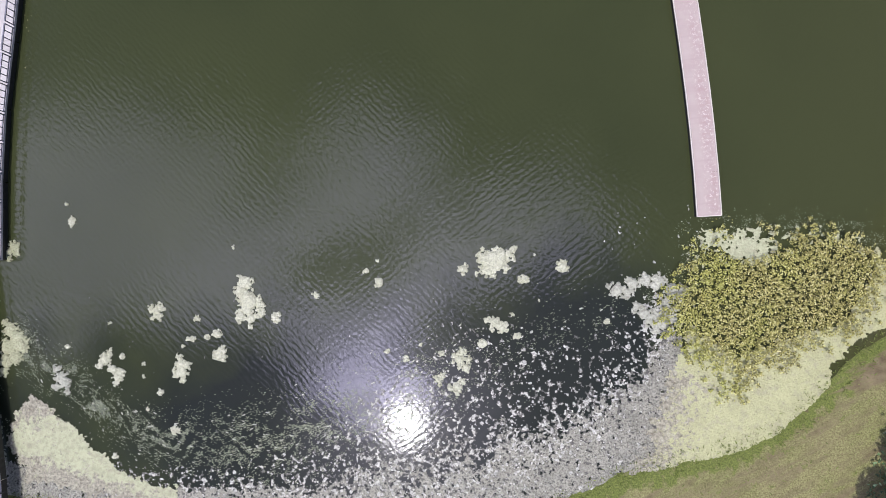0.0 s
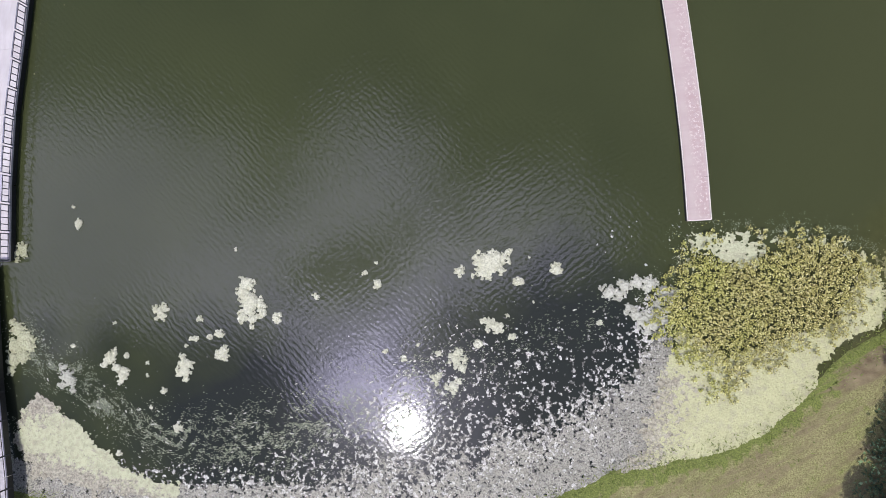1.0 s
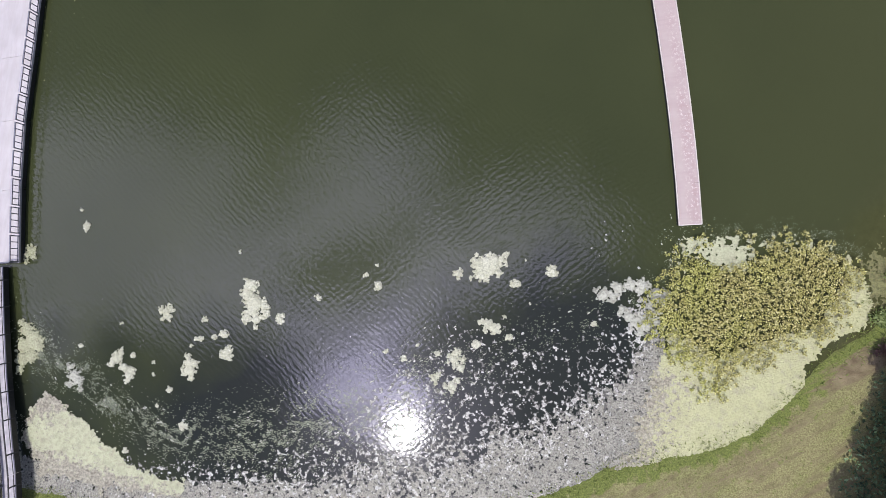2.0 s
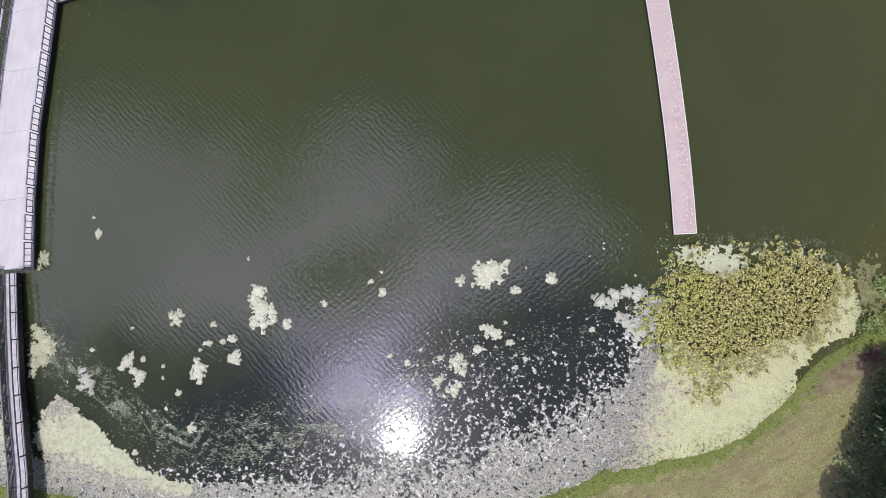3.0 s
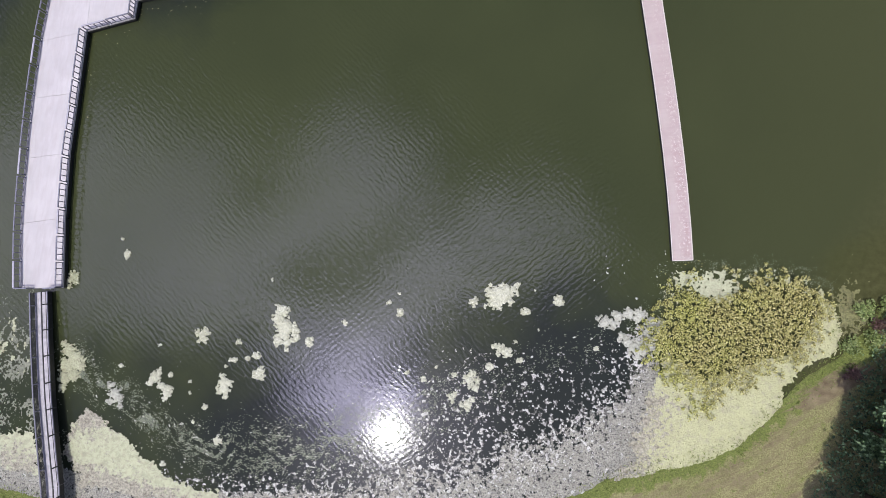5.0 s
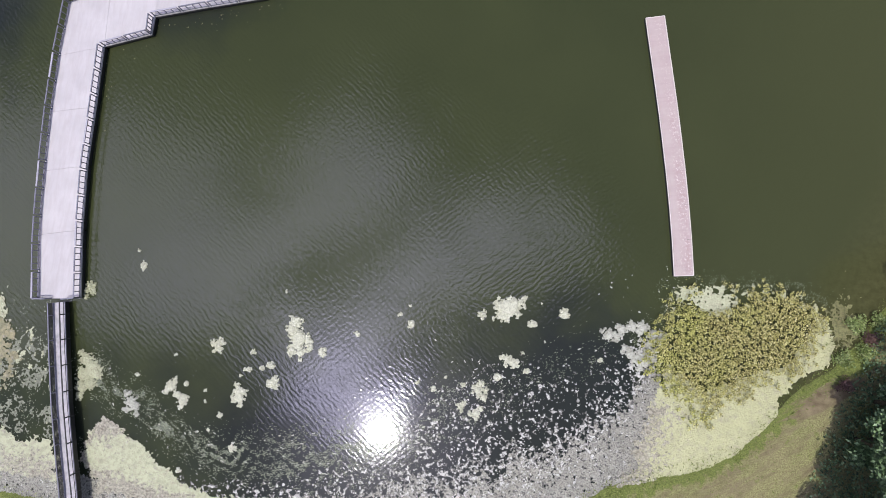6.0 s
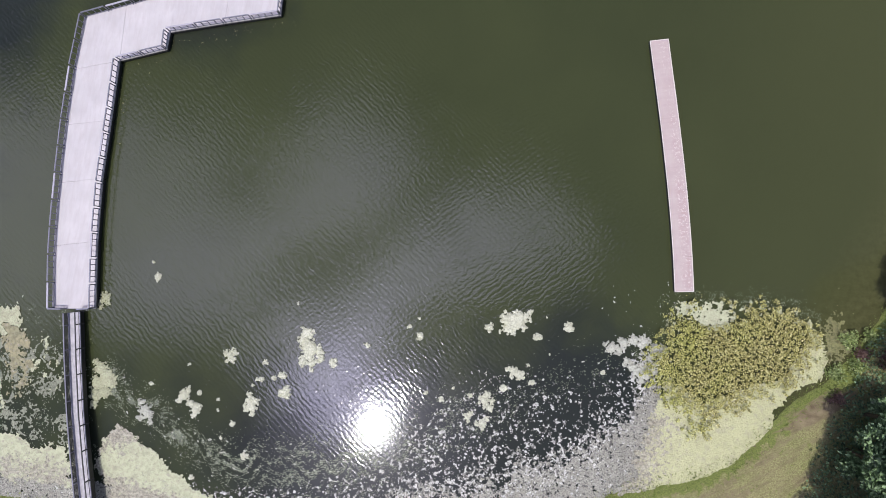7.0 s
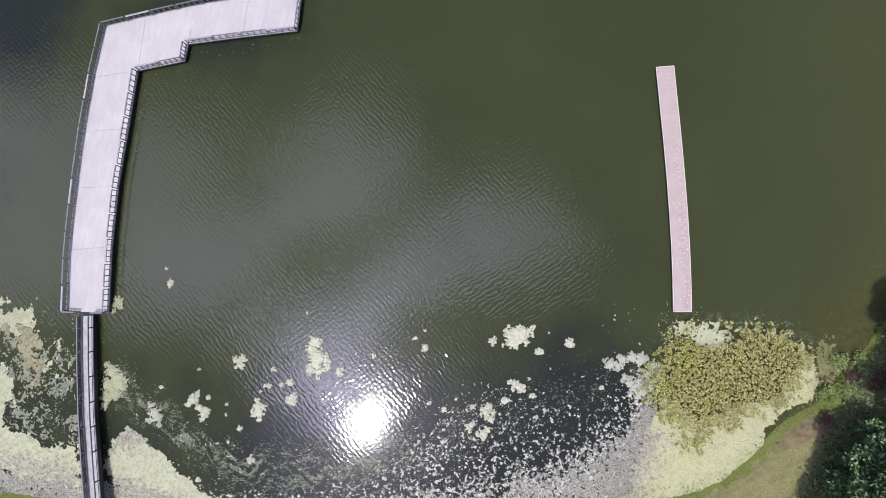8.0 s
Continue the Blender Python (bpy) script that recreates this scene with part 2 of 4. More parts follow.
WATER, GROUND, CONCRETE, BOARDS = water_material(), ground_material(), concrete_material(), plank_material()
STEEL = simple_material("galvanised_steel", (0.15, 0.15, 0.19), (0.25, 0.25, 0.30), 0.5, 8, 0.5)
CAPS = simple_material("pale_cap_boards", (0.32, 0.31, 0.37), (0.42, 0.40, 0.47), 0.6, 5)
FLOATS = simple_material("dark_plastic_floats", (0.012, 0.012, 0.014), (0.03, 0.03, 0.032), 0.6, 4)
EDGES = simple_material("pale_edge_boards", (0.64, 0.58, 0.55), (0.74, 0.68, 0.65), 0.8, 5)
GRATING = simple_material("grey_grating", (0.31, 0.30, 0.33), (0.50, 0.47, 0.51), 0.7, 2.2)
BARK = simple_material("brown_bark", (0.06, 0.045, 0.03), (0.13, 0.10, 0.07), 0.9, 9, 0, 0.02)
MAT = algae_material("pale_green_algae", (0.47, 0.472, 0.27), (0.40, 0.395, 0.232), 0.65, 0.7, (0.33, 0.305, 0.23), 0.25)
MOSS = algae_material("yellowish_algae", (0.46, 0.47, 0.32), (0.38, 0.385, 0.25), 0.65, 0.7, (0.27, 0.245, 0.17), 0.55)
CREAM = algae_material("bleached_algae", (0.62, 0.62, 0.51), (0.52, 0.52, 0.385), 0.5, 0.6, (0.33, 0.32, 0.22), 0.55)
SCUM = algae_material("greyish_algae", (0.58, 0.57, 0.54), (0.42, 0.41, 0.39), 0.36, 0.9, (0.17, 0.16, 0.15), 0.95, wet=0.7)
BAND = algae_material("greyish_algae_skin", (0.34, 0.33, 0.284), (0.23, 0.222, 0.184), 0.42, 0.9, (0.17, 0.175, 0.165), 0.9)
WEED = algae_material("olive_weed", (0.20, 0.20, 0.085), (0.13, 0.125, 0.05), 0.6, 0.8, (0.12, 0.085, 0.05), 0.6, 3.0)
FLECKS = algae_material("drab_flecks", (0.25, 0.28, 0.185), (0.155, 0.18, 0.115), 0.5, 0.5)
ASHEN = algae_material("ashen_algae", (0.54, 0.54, 0.47), (0.42, 0.42, 0.36), 0.5, 0.6, (0.24, 0.235, 0.18), 0.5)
MOTTLED = algae_material("mottled_algae", (0.46, 0.475, 0.32), (0.41, 0.42, 0.285), 0.65, 0.7, (0.32, 0.295, 0.22), 0.35, 2.4)
SUNKEN = algae_material("sunken_algae", (0.125, 0.12, 0.112), (0.085, 0.082, 0.078), 0.6, 0.6, (0.05, 0.05, 0.046), 0.6)
WISPS = algae_material("sunken_olive_algae", (0.062, 0.07, 0.046), (0.045, 0.051, 0.034), 0.5, 0.6, (0.03, 0.035, 0.025), 0.5)
BROWN_MAT = algae_material("tan_algae", (0.33, 0.295, 0.175), (0.25, 0.24, 0.14), 0.6, 0.8, (0.15, 0.15, 0.09), 0.6, 3.0)
DRAB_MAT = algae_material("grey_green_algae", (0.26, 0.27, 0.20), (0.17, 0.18, 0.13), 0.5, 0.7, (0.07, 0.075, 0.055), 0.8)
MARSH = marsh_material()
LEAVES = leaf_material("tree_leaves", (0.0, (0.04, 0.07, 0.034)), (0.5, (0.11, 0.185, 0.075)), (1.0, (0.29, 0.42, 0.205)))
BUSH = leaf_material("shrub_leaves", (0.0, (0.09, 0.13, 0.035)), (0.5, (0.17, 0.23, 0.06)), (1.0, (0.32, 0.37, 0.15)))
RUST = leaf_material("reddish_shrub_leaves", (0.0, (0.06, 0.03, 0.025)), (0.6, (0.11, 0.055, 0.045)), (1.0, (0.16, 0.1, 0.08)))
GRASS = leaf_material("grass_blades", (0.0, (0.09, 0.12, 0.02)), (0.5, (0.17, 0.22, 0.04)), (1.0, (0.27, 0.3, 0.1)), rough=0.8)

# ---- builders ----


class Shape:
    """Points and faces gathered for one mesh."""

    def __init__(self):
        self.points, self.faces = [], []

    def add(self, points, faces):
        n = len(self.points)
        self.points += [tuple(p) for p in points]
        self.faces += [tuple(n + i for i in f) for f in faces]
        return self

    def beam(self, a, b, w, h, up=Vector((0, 0, 1))):
        a, b = Vector(a), Vector(b)
        way = (b - a).normalized()
        side = way.cross(up)
        side = side.normalized() if side.length > 1e-4 else Vector((1, 0, 0))
        top = side.cross(way).normalized()
        ring = [side * (sx * w / 2) + top * (sy * h / 2) for sx, sy in ((-1, -1), (1, -1), (1, 1), (-1, 1))]
        self.add([a + r for r in ring] + [b + r for r in ring],
                 [(3, 2, 1, 0), (4, 5, 6, 7), (0, 1, 5, 4), (1, 2, 6, 5), (2, 3, 7, 6), (3, 0, 4, 7)])
        return self

    def tube(self, a, b, r, r2=None, n=8):
        a, b, r2 = Vector(a), Vector(b), r if r2 is None else r2
        way = (b - a).normalized()
        side = way.orthogonal().normalized()
        top = way.cross(side)
        spin = [(math.cos(6.2832 * i / n), math.sin(6.2832 * i / n)) for i in range(n)]
        self.add([a + (side * c + top * s) * r for c, s in spin] + [b + (side * c + top * s) * r2 for c, s in spin],
                 [(i, (i + 1) % n, n + (i + 1) % n, n + i) for i in range(n)] + [tuple(range(n - 1, -1, -1)), tuple(range(n, 2 * n))])
        return self

    def slab(self, outline, low, high, worn=0.03):
        """An upright prism over an outline (anticlockwise), with a chamfered upper edge."""
        n = len(outline)
        mid = sum((Vector(p) for p in outline), Vector((0, 0))) / n
        inner = [Vector(p) + (mid - Vector(p)).normalized() * worn * 1.4 for p in outline]
        self.add([(*p, low) for p in outline] + [(*p, high - worn) for p in outline] + [(*p, high) for p in inner],
                 [(k * n + i, k * n + (i + 1) % n, (k + 1) * n + (i + 1) % n, (k + 1) * n + i) for k in (0, 1) for i in range(n)]
                 + [tuple(range(n - 1, -1, -1)), tuple(range(2 * n, 3 * n))])
        return self

    def mesh(self, name, material, smooth=False):
        me = bpy.data.meshes.new(name)
        me.from_pydata(self.points, [], self.faces)
        me.materials.append(material)
        if smooth:
            me.polygons.foreach_set("use_smooth", [True] * len(me.polygons))
        return me


def part(name, shape, material, parent, label="", smooth=False):
    ob = new(name, shape.mesh(name, material, smooth))
    ob.parent = parent
    return tagged(ob, label)


def thing(name, place, label, category, group="", kind=""):
    ob = new(name)
    ob.location = place
    ob.empty_display_size = 0.3
    return tagged(ob, label, category, group, kind)


# ---- water, ground ----
SHORE = [(-108.35, -30.16), (-62.18, -22.26), (-48.47, -20.90), (-36.69, -22.24), (-29.05, -23.54), (-19.05, -24.67), (-7.94, -24.72), (1.25, -22.99), (10.20, -20.93), (13.79, -18.91), (18.18, -17.67), (22.54, -16.75), (25.92, -15.09), (28.01, -13.34), (29.55, -11.70), (32.51, -9.17), (35.42, -7.41), (38.23, -4.26), (41.03, -0.56), (44.11, 3.67), (47.79, 9.99), (50.38, 31.85)]
LAKE = np.array(SHORE + [(70, 60), (60, 140), (0, 190), (-90, 170), (-150, 60)], float)


def inland(p):
    """How far each point lies from the lake's edge: above nought on land, below it on the water."""
    p = np.atleast_2d(np.asarray(p, float))
    best, inside = np.full(len(p), 1e9), np.zeros(len(p), bool)
    for a, b in zip(LAKE, np.roll(LAKE, -1, 0)):
        d = b - a
        u = np.clip(((p - a) @ d) / (d @ d), 0, 1)
        best = np.minimum(best, np.hypot(*(p - a - u[:, None] * d).T))
        cross = (a[1] > p[:, 1]) != (b[1] > p[:, 1])
        with np.errstate(divide="ignore", invalid="ignore"):
            inside ^= cross & (p[:, 0] < d[0] * (p[:, 1] - a[1]) / d[1] + a[0])
    return np.where(inside, -best, best)


def height(d):
    return np.where(d > 0, 0.03 + 0.9 * (1 - np.exp(-np.maximum(d, 0) / 6.0)), np.maximum(-1.4, 0.03 + 0.3 * d))


def axis(a, b, step, far):
    out = [far * 0.02 * 1.28 ** k for k in range(17)]
    return np.array([a - v for v in reversed(out)] + list(np.arange(a, b + step / 2, step)) + [b + v for v in out])


def build_ground():
    xs, ys = axis(-58, 58, 0.5, 1500), axis(-42, 38, 0.5, 1500)
    gx, gy = np.meshgrid(xs, ys)
    p = np.stack([gx.ravel(), gy.ravel()], -1)
    ripple = np.array([noise.noise(Vector((x * 0.35, y * 0.35, 0))) + 0.5 * noise.noise(Vector((x * 1.1, y * 1.1, 4))) for x, y in p])
    d = inland(p) + 0.35 * ripple
    z = height(d) + 0.06 * ripple * (d > 0.5)
    nx, ny = len(xs), len(ys)
    i = (np.arange(ny - 1)[:, None] * nx + np.arange(nx - 1)).ravel()
    me = bpy.data.meshes.new("ground")
    me.from_pydata(np.c_[p, z].tolist(), [], np.stack([i, i + 1, i + nx + 1, i + nx], -1).tolist())
    me.materials.append(GROUND)
    me.polygons.foreach_set("use_smooth", [True] * len(me.polygons))
    track = np.exp(-(((p[:, 0] - 34.2) * 0.42 - (p[:, 1] + 10.1) * 0.9) / 1.1) ** 2 - ((p[:, 0] - 34.4) / 3.8) ** 2)
    for name, value in (("lush", np.clip(1.2 - np.abs(d - 0.3) / np.where(d > 0.3, 1.6, 1.4), 0, 1) + np.exp(-((p[:, 0] - 36.5) / 2.6) ** 2 - ((p[:, 1] + 7.2) / 1.6) ** 2)), ("bare", np.clip(track * 1.2, 0, 1)), ("under", np.clip(-d / 0.6, 0, 1))):
        me.attributes.new(name, "FLOAT", "POINT").data.foreach_set("value", value.astype(np.float32))
    tagged(new("ground", me), "sunlit dry lawn sloping down to the pond", "ground", kind="structure")


def build_water():
    xs, ys = np.linspace(-170, 90, 261), np.linspace(-32, 200, 233)
    nx, ny = len(xs), len(ys)
    s = Shape().add([(x, y, 0) for y in ys for x in xs], [(j * nx + i, j * nx + i + 1, (j + 1) * nx + i + 1, (j + 1) * nx + i) for j in range(ny - 1) for i in range(nx - 1)])
    me = s.mesh("water", WATER, True)
    off = -inland(np.array(s.points)[:, :2])
    x, y = np.array(s.points)[:, 0], np.array(s.points)[:, 1]
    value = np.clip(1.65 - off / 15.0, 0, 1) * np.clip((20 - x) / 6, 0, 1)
    # far west and dock corner: dark reflections put into the water's colour
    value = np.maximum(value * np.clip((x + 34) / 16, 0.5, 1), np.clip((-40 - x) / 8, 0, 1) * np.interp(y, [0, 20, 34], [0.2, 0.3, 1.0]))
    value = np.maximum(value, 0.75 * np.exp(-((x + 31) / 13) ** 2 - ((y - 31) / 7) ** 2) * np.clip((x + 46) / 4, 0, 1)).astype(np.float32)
    weeds = (np.clip(1.2 - off / 6.5, 0, 1) * np.clip((x - 29) / 5, 0, 1)).astype(np.float32)
    edge = np.interp(x, [-54, -41.4, -33.1, -25.6, -19.5, -17.2, -13.9, -8.5, -4.2, -1.0, 5.3, 12.6, 16.8, 19],
                     [-3, -4.7, -5.7, -7.9, -8.9, -10.6, -10.6, -10.6, -10.0, -8.2, -6.5, -4.9, -2.3, 0])
    calm = np.clip((edge - y) / 4.0 + 0.5, 0, 1) * np.clip((36 - x) / 4, 0, 1)
    calm = np.maximum(calm, 0.42 * np.exp(-((x + 12) / 9) ** 2 - ((y + 9) / 6) ** 2)).astype(np.float32)
    me.attributes.new("calm", "FLOAT", "POINT").data.foreach_set("value", calm)
    me.attributes.new("weedy", "FLOAT", "POINT").data.foreach_set("value", weeds)
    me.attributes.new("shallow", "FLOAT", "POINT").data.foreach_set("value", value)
    tagged(new("water", me), "murky olive green pond water with small ripples", "water", kind="structure")


build_ground()
build_water()

# ---- floating fishing dock ----
DECK = 0.60
LEFT = [(-43.43, -1.45), (-43.66, 5.05), (-43.45, 11.64), (-43.07, 17.80), (-42.49, 23.74)]
RIGHT = [(-38.98, -1.35), (-39.11, 5.62), (-38.89, 12.20), (-38.27, 18.33), (-37.68, 24.68)]
CORNER, TOP = (-41.61, 29.43), [(-37.22, 30.69), (-31.76, 32.17), (-26.11, 33.33), (-20.39, 34.23)]
INNER = [(-32.69, 25.93), (-32.52, 27.78), (-26.66, 28.77), (-20.71, 29.68)]
SECTIONS = [[RIGHT[i], RIGHT[i + 1], LEFT[i + 1], LEFT[i]] for i in range(4)]
SECTIONS += [[RIGHT[4], TOP[0], CORNER, LEFT[4]], [RIGHT[4], INNER[0], TOP[1], TOP[0]], [INNER[1], INNER[2], TOP[2], TOP[1]], [INNER[2], INNER[3], TOP[3], TOP[2]]]


def shrunk(outline, by):
    mid = sum((Vector(p) for p in outline), Vector((0, 0))) / len(outline)
    return [Vector(p) + (mid - Vector(p)).normalized() * by for p in outline]


RAIL = 0.84


def rail_meshes(length, wide):
    """The pieces of one railing panel along x, from nought to its length."""
    tall = 0.76 if wide else RAIL
    top = Shape().beam((0, 0, tall), (length, 0, tall), 0.12, 0.06)
    low = Shape().beam((0.03, 0, 0.10), (length - 0.03, 0, 0.10), 0.06, 0.06)
    post = Shape().beam((0, 0, 0), (0, 0, tall - 0.025), 0.08, 0.08)
    bar = Shape().beam((0, 0, 0.125), (0, 0, tall - 0.025), 0.07, 0.07)
    cap = Shape().slab([(0, -0.08), (length, -0.08), (length, 0.09), (0, 0.09)], tall + 0.03, tall + 0.075, 0.01)
    foot = Shape().slab([(-0.07, -0.07), (0.07, -0.07), (0.07, 0.10), (-0.07, 0.10)], 0.0, 0.02, 0.004)
    return [s.mesh(n, m) for s, n, m in ((top, "top_rail", STEEL), (low, "bottom_rail", STEEL), (post, "post", STEEL), (bar, "baluster", STEEL), (cap, "cap_board", CAPS), (foot, "foot_plate", STEEL))]


def railing(owner, nodes, wide_at=(), pitch_=2.7):
    """Railing panels end to end along an edge, its outside to the right; they follow its bends."""
    nodes = [Vector(n) for n in nodes]
    runs = [(q - p).length for p, q in zip(nodes, nodes[1:])]
    count = max(1, round(sum(runs) / pitch_))
    step = sum(runs) / count

    def along(d):
        for p, q, run in zip(nodes, nodes[1:], runs):
            if d <= run + 1e-6:
                return p + (q - p) * (d / run)
            d -= run
        return nodes[-1]
    wide_at = {k % count for k in wide_at}
    made = {w: rail_meshes(step - 0.2, w) for w in {k in wide_at for k in range(count)}}
    for k in range(count):
        wide = k in wide_at
        top, low, post, bar, cap, foot = made[wide]
        a, b = along(k * step), along((k + 1) * step)
        turn, long = math.atan2((b - a).y, (b - a).x), step - 0.2
        c, s = math.cos(turn), math.sin(turn)
        start = Vector((a.x + 0.1 * c - 0.06 * s, a.y + 0.1 * s + 0.06 * c))
        panel = new("railing_panel", top)
        panel.parent = owner
        panel.location, panel.rotation_euler[2] = Vector((start.x, start.y, DECK)) - owner.location, turn
        tagged(panel, "lower railing panel with a wide pale cap board" if wide else "grey metal railing panel with upright bars")
        pieces = [(low, 0.0)] + [(post, 0.03), (post, long - 0.03), (foot, 0.03), (foot, long - 0.03)] + [(bar, long * k / 4) for k in range(1, 4)]
        if wide:
            pieces.append((cap, 0.0))
        for me, x in pieces:
            piece = new(me.name.split(".")[0], me)
            piece.parent, piece.location = panel, (x, 0, 0)


def build_dock():
    dock = thing("fishing_dock", (-41.2, -1.4, 0.0), "pale concrete floating fishing dock with grey metal railings", "dock")
    shift = Vector((41.2, 1.4))
    for outline in SECTIONS:
        local = [Vector(p) + shift for p in outline]
        slab = part("deck_panel", Shape().slab(shrunk(local, 0.012), 0.46, DECK, 0.008), CONCRETE, dock)
        part("float", Shape().slab(shrunk(local, 0.10), -0.45, 0.46, 0.04), FLOATS, dock, "dark plastic float")
        s = Shape()
        for p, q in zip(local, local[1:] + local[:1]):
            s.beam((*shrunk([p, q], 0.03)[0], 0.36), (*shrunk([p, q], 0.03)[1], 0.36), 0.05, 0.18)
        part("rub_rail", s, FLOATS, slab, "dark rubbing strip")
    railing(dock, [CORNER] + LEFT[::-1], (-1, -5, -9))
    railing(dock, RIGHT, (2, 6))
    railing(dock, TOP[::-1] + [CORNER], (-2, -5, -7))
    railing(dock, [RIGHT[4], INNER[0]], (0,), 2.5)
    railing(dock, INNER[:2])
    railing(dock, INNER[1:], (0, 3))
    railing(dock, [INNER[3], TOP[3]])
    railing(dock, [LEFT[0], (-41.87, -1.45)])
    railing(dock, [(-40.43, -1.45), RIGHT[0]])


build_dock()

# ---- gangway ----


def build_gangway():
    nodes = [Vector(p) for p in ((-41.15, -1.78, 0.66), (-40.61, -6.71, 0.85), (-39.95, -11.84, 1.03), (-39.12, -16.72, 1.21), (-38.43, -20.21, 1.38), (-38.00, -24.02, 1.5))]
    way = thing("gangway", nodes[0], "narrow grey metal gangway with railings over the shallows", "gangway")
    origin = nodes[0]
    for a, b in zip(nodes, nodes[1:]):
        a, b = a - origin, b - origin
        along = (b - a).normalized()
        side = Vector((along.y, -along.x, 0)).normalized()
        long = (b - a).length
        s = Shape().beam(a, b, 1.2, 0.05)
        part("tread", s, GRATING, way, "pale grey walking surface")
        for sign in (-1, 1):
            off = side * (0.60 * sign)
            open_side = off.x > 0
            # deep dark side stands in for the shadow band beside the gangway
            part("girder", Shape().beam(a + off - Vector((0, 0, 0.28)), b + off - Vector((0, 0, 0.28)), 0.09, 0.5), FLOATS, way, "deep girder with the gangway's side shadow in its dark colour")
            part("kerb", Shape().beam(a + off + Vector((0, 0, 0.01)), b + off + Vector((0, 0, 0.01)), 0.10, 0.07), CAPS, way, "pale kerb")
            part("handrail", Shape().beam(a + off + Vector((0, 0, 0.66)), b + off + Vector((0, 0, 0.66)), 0.10, 0.06), FLOATS if open_side else STEEL, way, "dark handrail" if open_side else "")
            infill = Shape()
            if open_side:
                infill.beam(a + off + Vector((0, 0, 0.16)), b + off + Vector((0, 0, 0.16)), 0.04, 0.04)
            else:
                # dense dark mesh: the shade below this handrail put into its colour
                for k in range(int(long / 0.075)):
                    foot = a + along * (0.075 * (k + 0.5)) + off
                    infill.beam(foot, foot + Vector((0, 0, 0.64)), 0.02, 0.02)
                for up in (0.12, 0.24, 0.36, 0.48, 0.58):
                    infill.beam(a + off + Vector((0, 0, up)), b + off + Vector((0, 0, up)), 0.03, 0.05)
            part("low_rail" if open_side else "mesh_panel", infill, FLOATS, way, "thin dark low rail" if open_side else "close-set railing mesh, dark for the shade on its inner side")
            bays = max(1, round(long / 2.4))
            for k in range(bays):
                foot = a + along * (long * (k + 0.5) / bays) + off
                post = part("post", Shape().beam(foot, foot + Vector((0, 0, 0.64)), 0.10, 0.10), FLOATS if open_side else STEEL, way)
                out = side * (0.38 * sign)
                part("outrigger", Shape().beam(foot + out - Vector((0, 0, 0.12)), foot + Vector((0, 0, 0.5)), 0.08, 0.08).beam(foot - Vector((0, 0, 0.12)), foot + out - Vector((0, 0, 0.12)), 0.08, 0.08), FLOATS, post, "dark side brace")
    return way


build_gangway()

# ---- low boarded pier ----
PIER = [(21.12, 1.54), (20.97, 5.01), (20.75, 8.42), (20.47, 11.77), (20.14, 15.04), (19.79, 18.24), (19.41, 21.35), (19.03, 24.36), (18.67, 27.28)]


def build_pier():
    pier = thing("floating_pier", (*PIER[0], 0), "narrow floating pier of weathered pinkish boards", "pier")
    top = 0.50
    for k, (a, b) in enumerate(zip(PIER, PIER[1:])):
        a, b = Vector(a) - Vector(PIER[0]), Vector(b) - Vector(PIER[0])
        along = (b - a).normalized()
        side = Vector((along.y, -along.x))
        long, half = (b - a).length, 0.93
        s = Shape()
        count = round(long / 0.145)
        for i in range(count):
            p, q = a + along * (long * i / count + 0.0006), a + along * (long * (i + 1) / count - 0.0006)
            s.slab([p + side * (half - 0.06), q + side * (half - 0.06), q - side * (half - 0.06), p - side * (half - 0.06)], top - 0.04, top + random.uniform(-0.001, 0.001), 0.0012)
        deck = part("decking", s, BOARDS, pier)
        for sign in (-1, 1):
            part("edge_board", Shape().beam((*(a + side * half * sign), top - 0.035), (*(b + side * half * sign), top - 0.035), 0.07, 0.10), EDGES, pier, "pale edge board")
        low = Shape().slab([a + side * half, b + side * half, b - side * half, a - side * half], -0.3, top - 0.09, 0.03)
        part("float", low, FLOATS, pier, "dark plastic float")
        if k in (0, len(PIER) - 2):
            p = a if k == 0 else b
            p = p + along * (-0.03 if k == 0 else 0.03)
            part("end_board", Shape().beam((*(p + side * half), top - 0.08), (*(p - side * half), top - 0.08), 0.06, 0.2), EDGES, pier, "pale edge board")


build_pier()

# ---- algae ----


def within(p, outline):
    p, inside = np.atleast_2d(p), np.zeros(len(np.atleast_2d(p)), bool)
    o = np.array(outline, float)
    for a, b in zip(o, np.roll(o, -1, 0)):
        cross = (a[1] > p[:, 1]) != (b[1] > p[:, 1])
        with np.errstate(divide="ignore", invalid="ignore"):
            inside ^= cross & (p[:, 0] < (b - a)[0] * (p[:, 1] - a[1]) / (b - a)[1] + a[0])
    return inside


def edge_depth(p, outline):
    """Distance to an outline, above nought inside it."""
    p, best = np.atleast_2d(p), 1e9
    o = np.array(outline, float)
    for a, b in zip(o, np.roll(o, -1, 0)):
        d = b - a
        u = np.clip(((p - a) @ d) / (d @ d), 0, 1)
        best = np.minimum(best, np.hypot(*(p - a - u[:, None] * d).T))
    return np.where(within(p, outline), best, -best)


def speckle(p, scale, seed=0.0, octaves=3):
    return np.array([noise.fractal(Vector((x * scale, y * scale, seed)), 1.0, 2.0, octaves) for x, y in p])


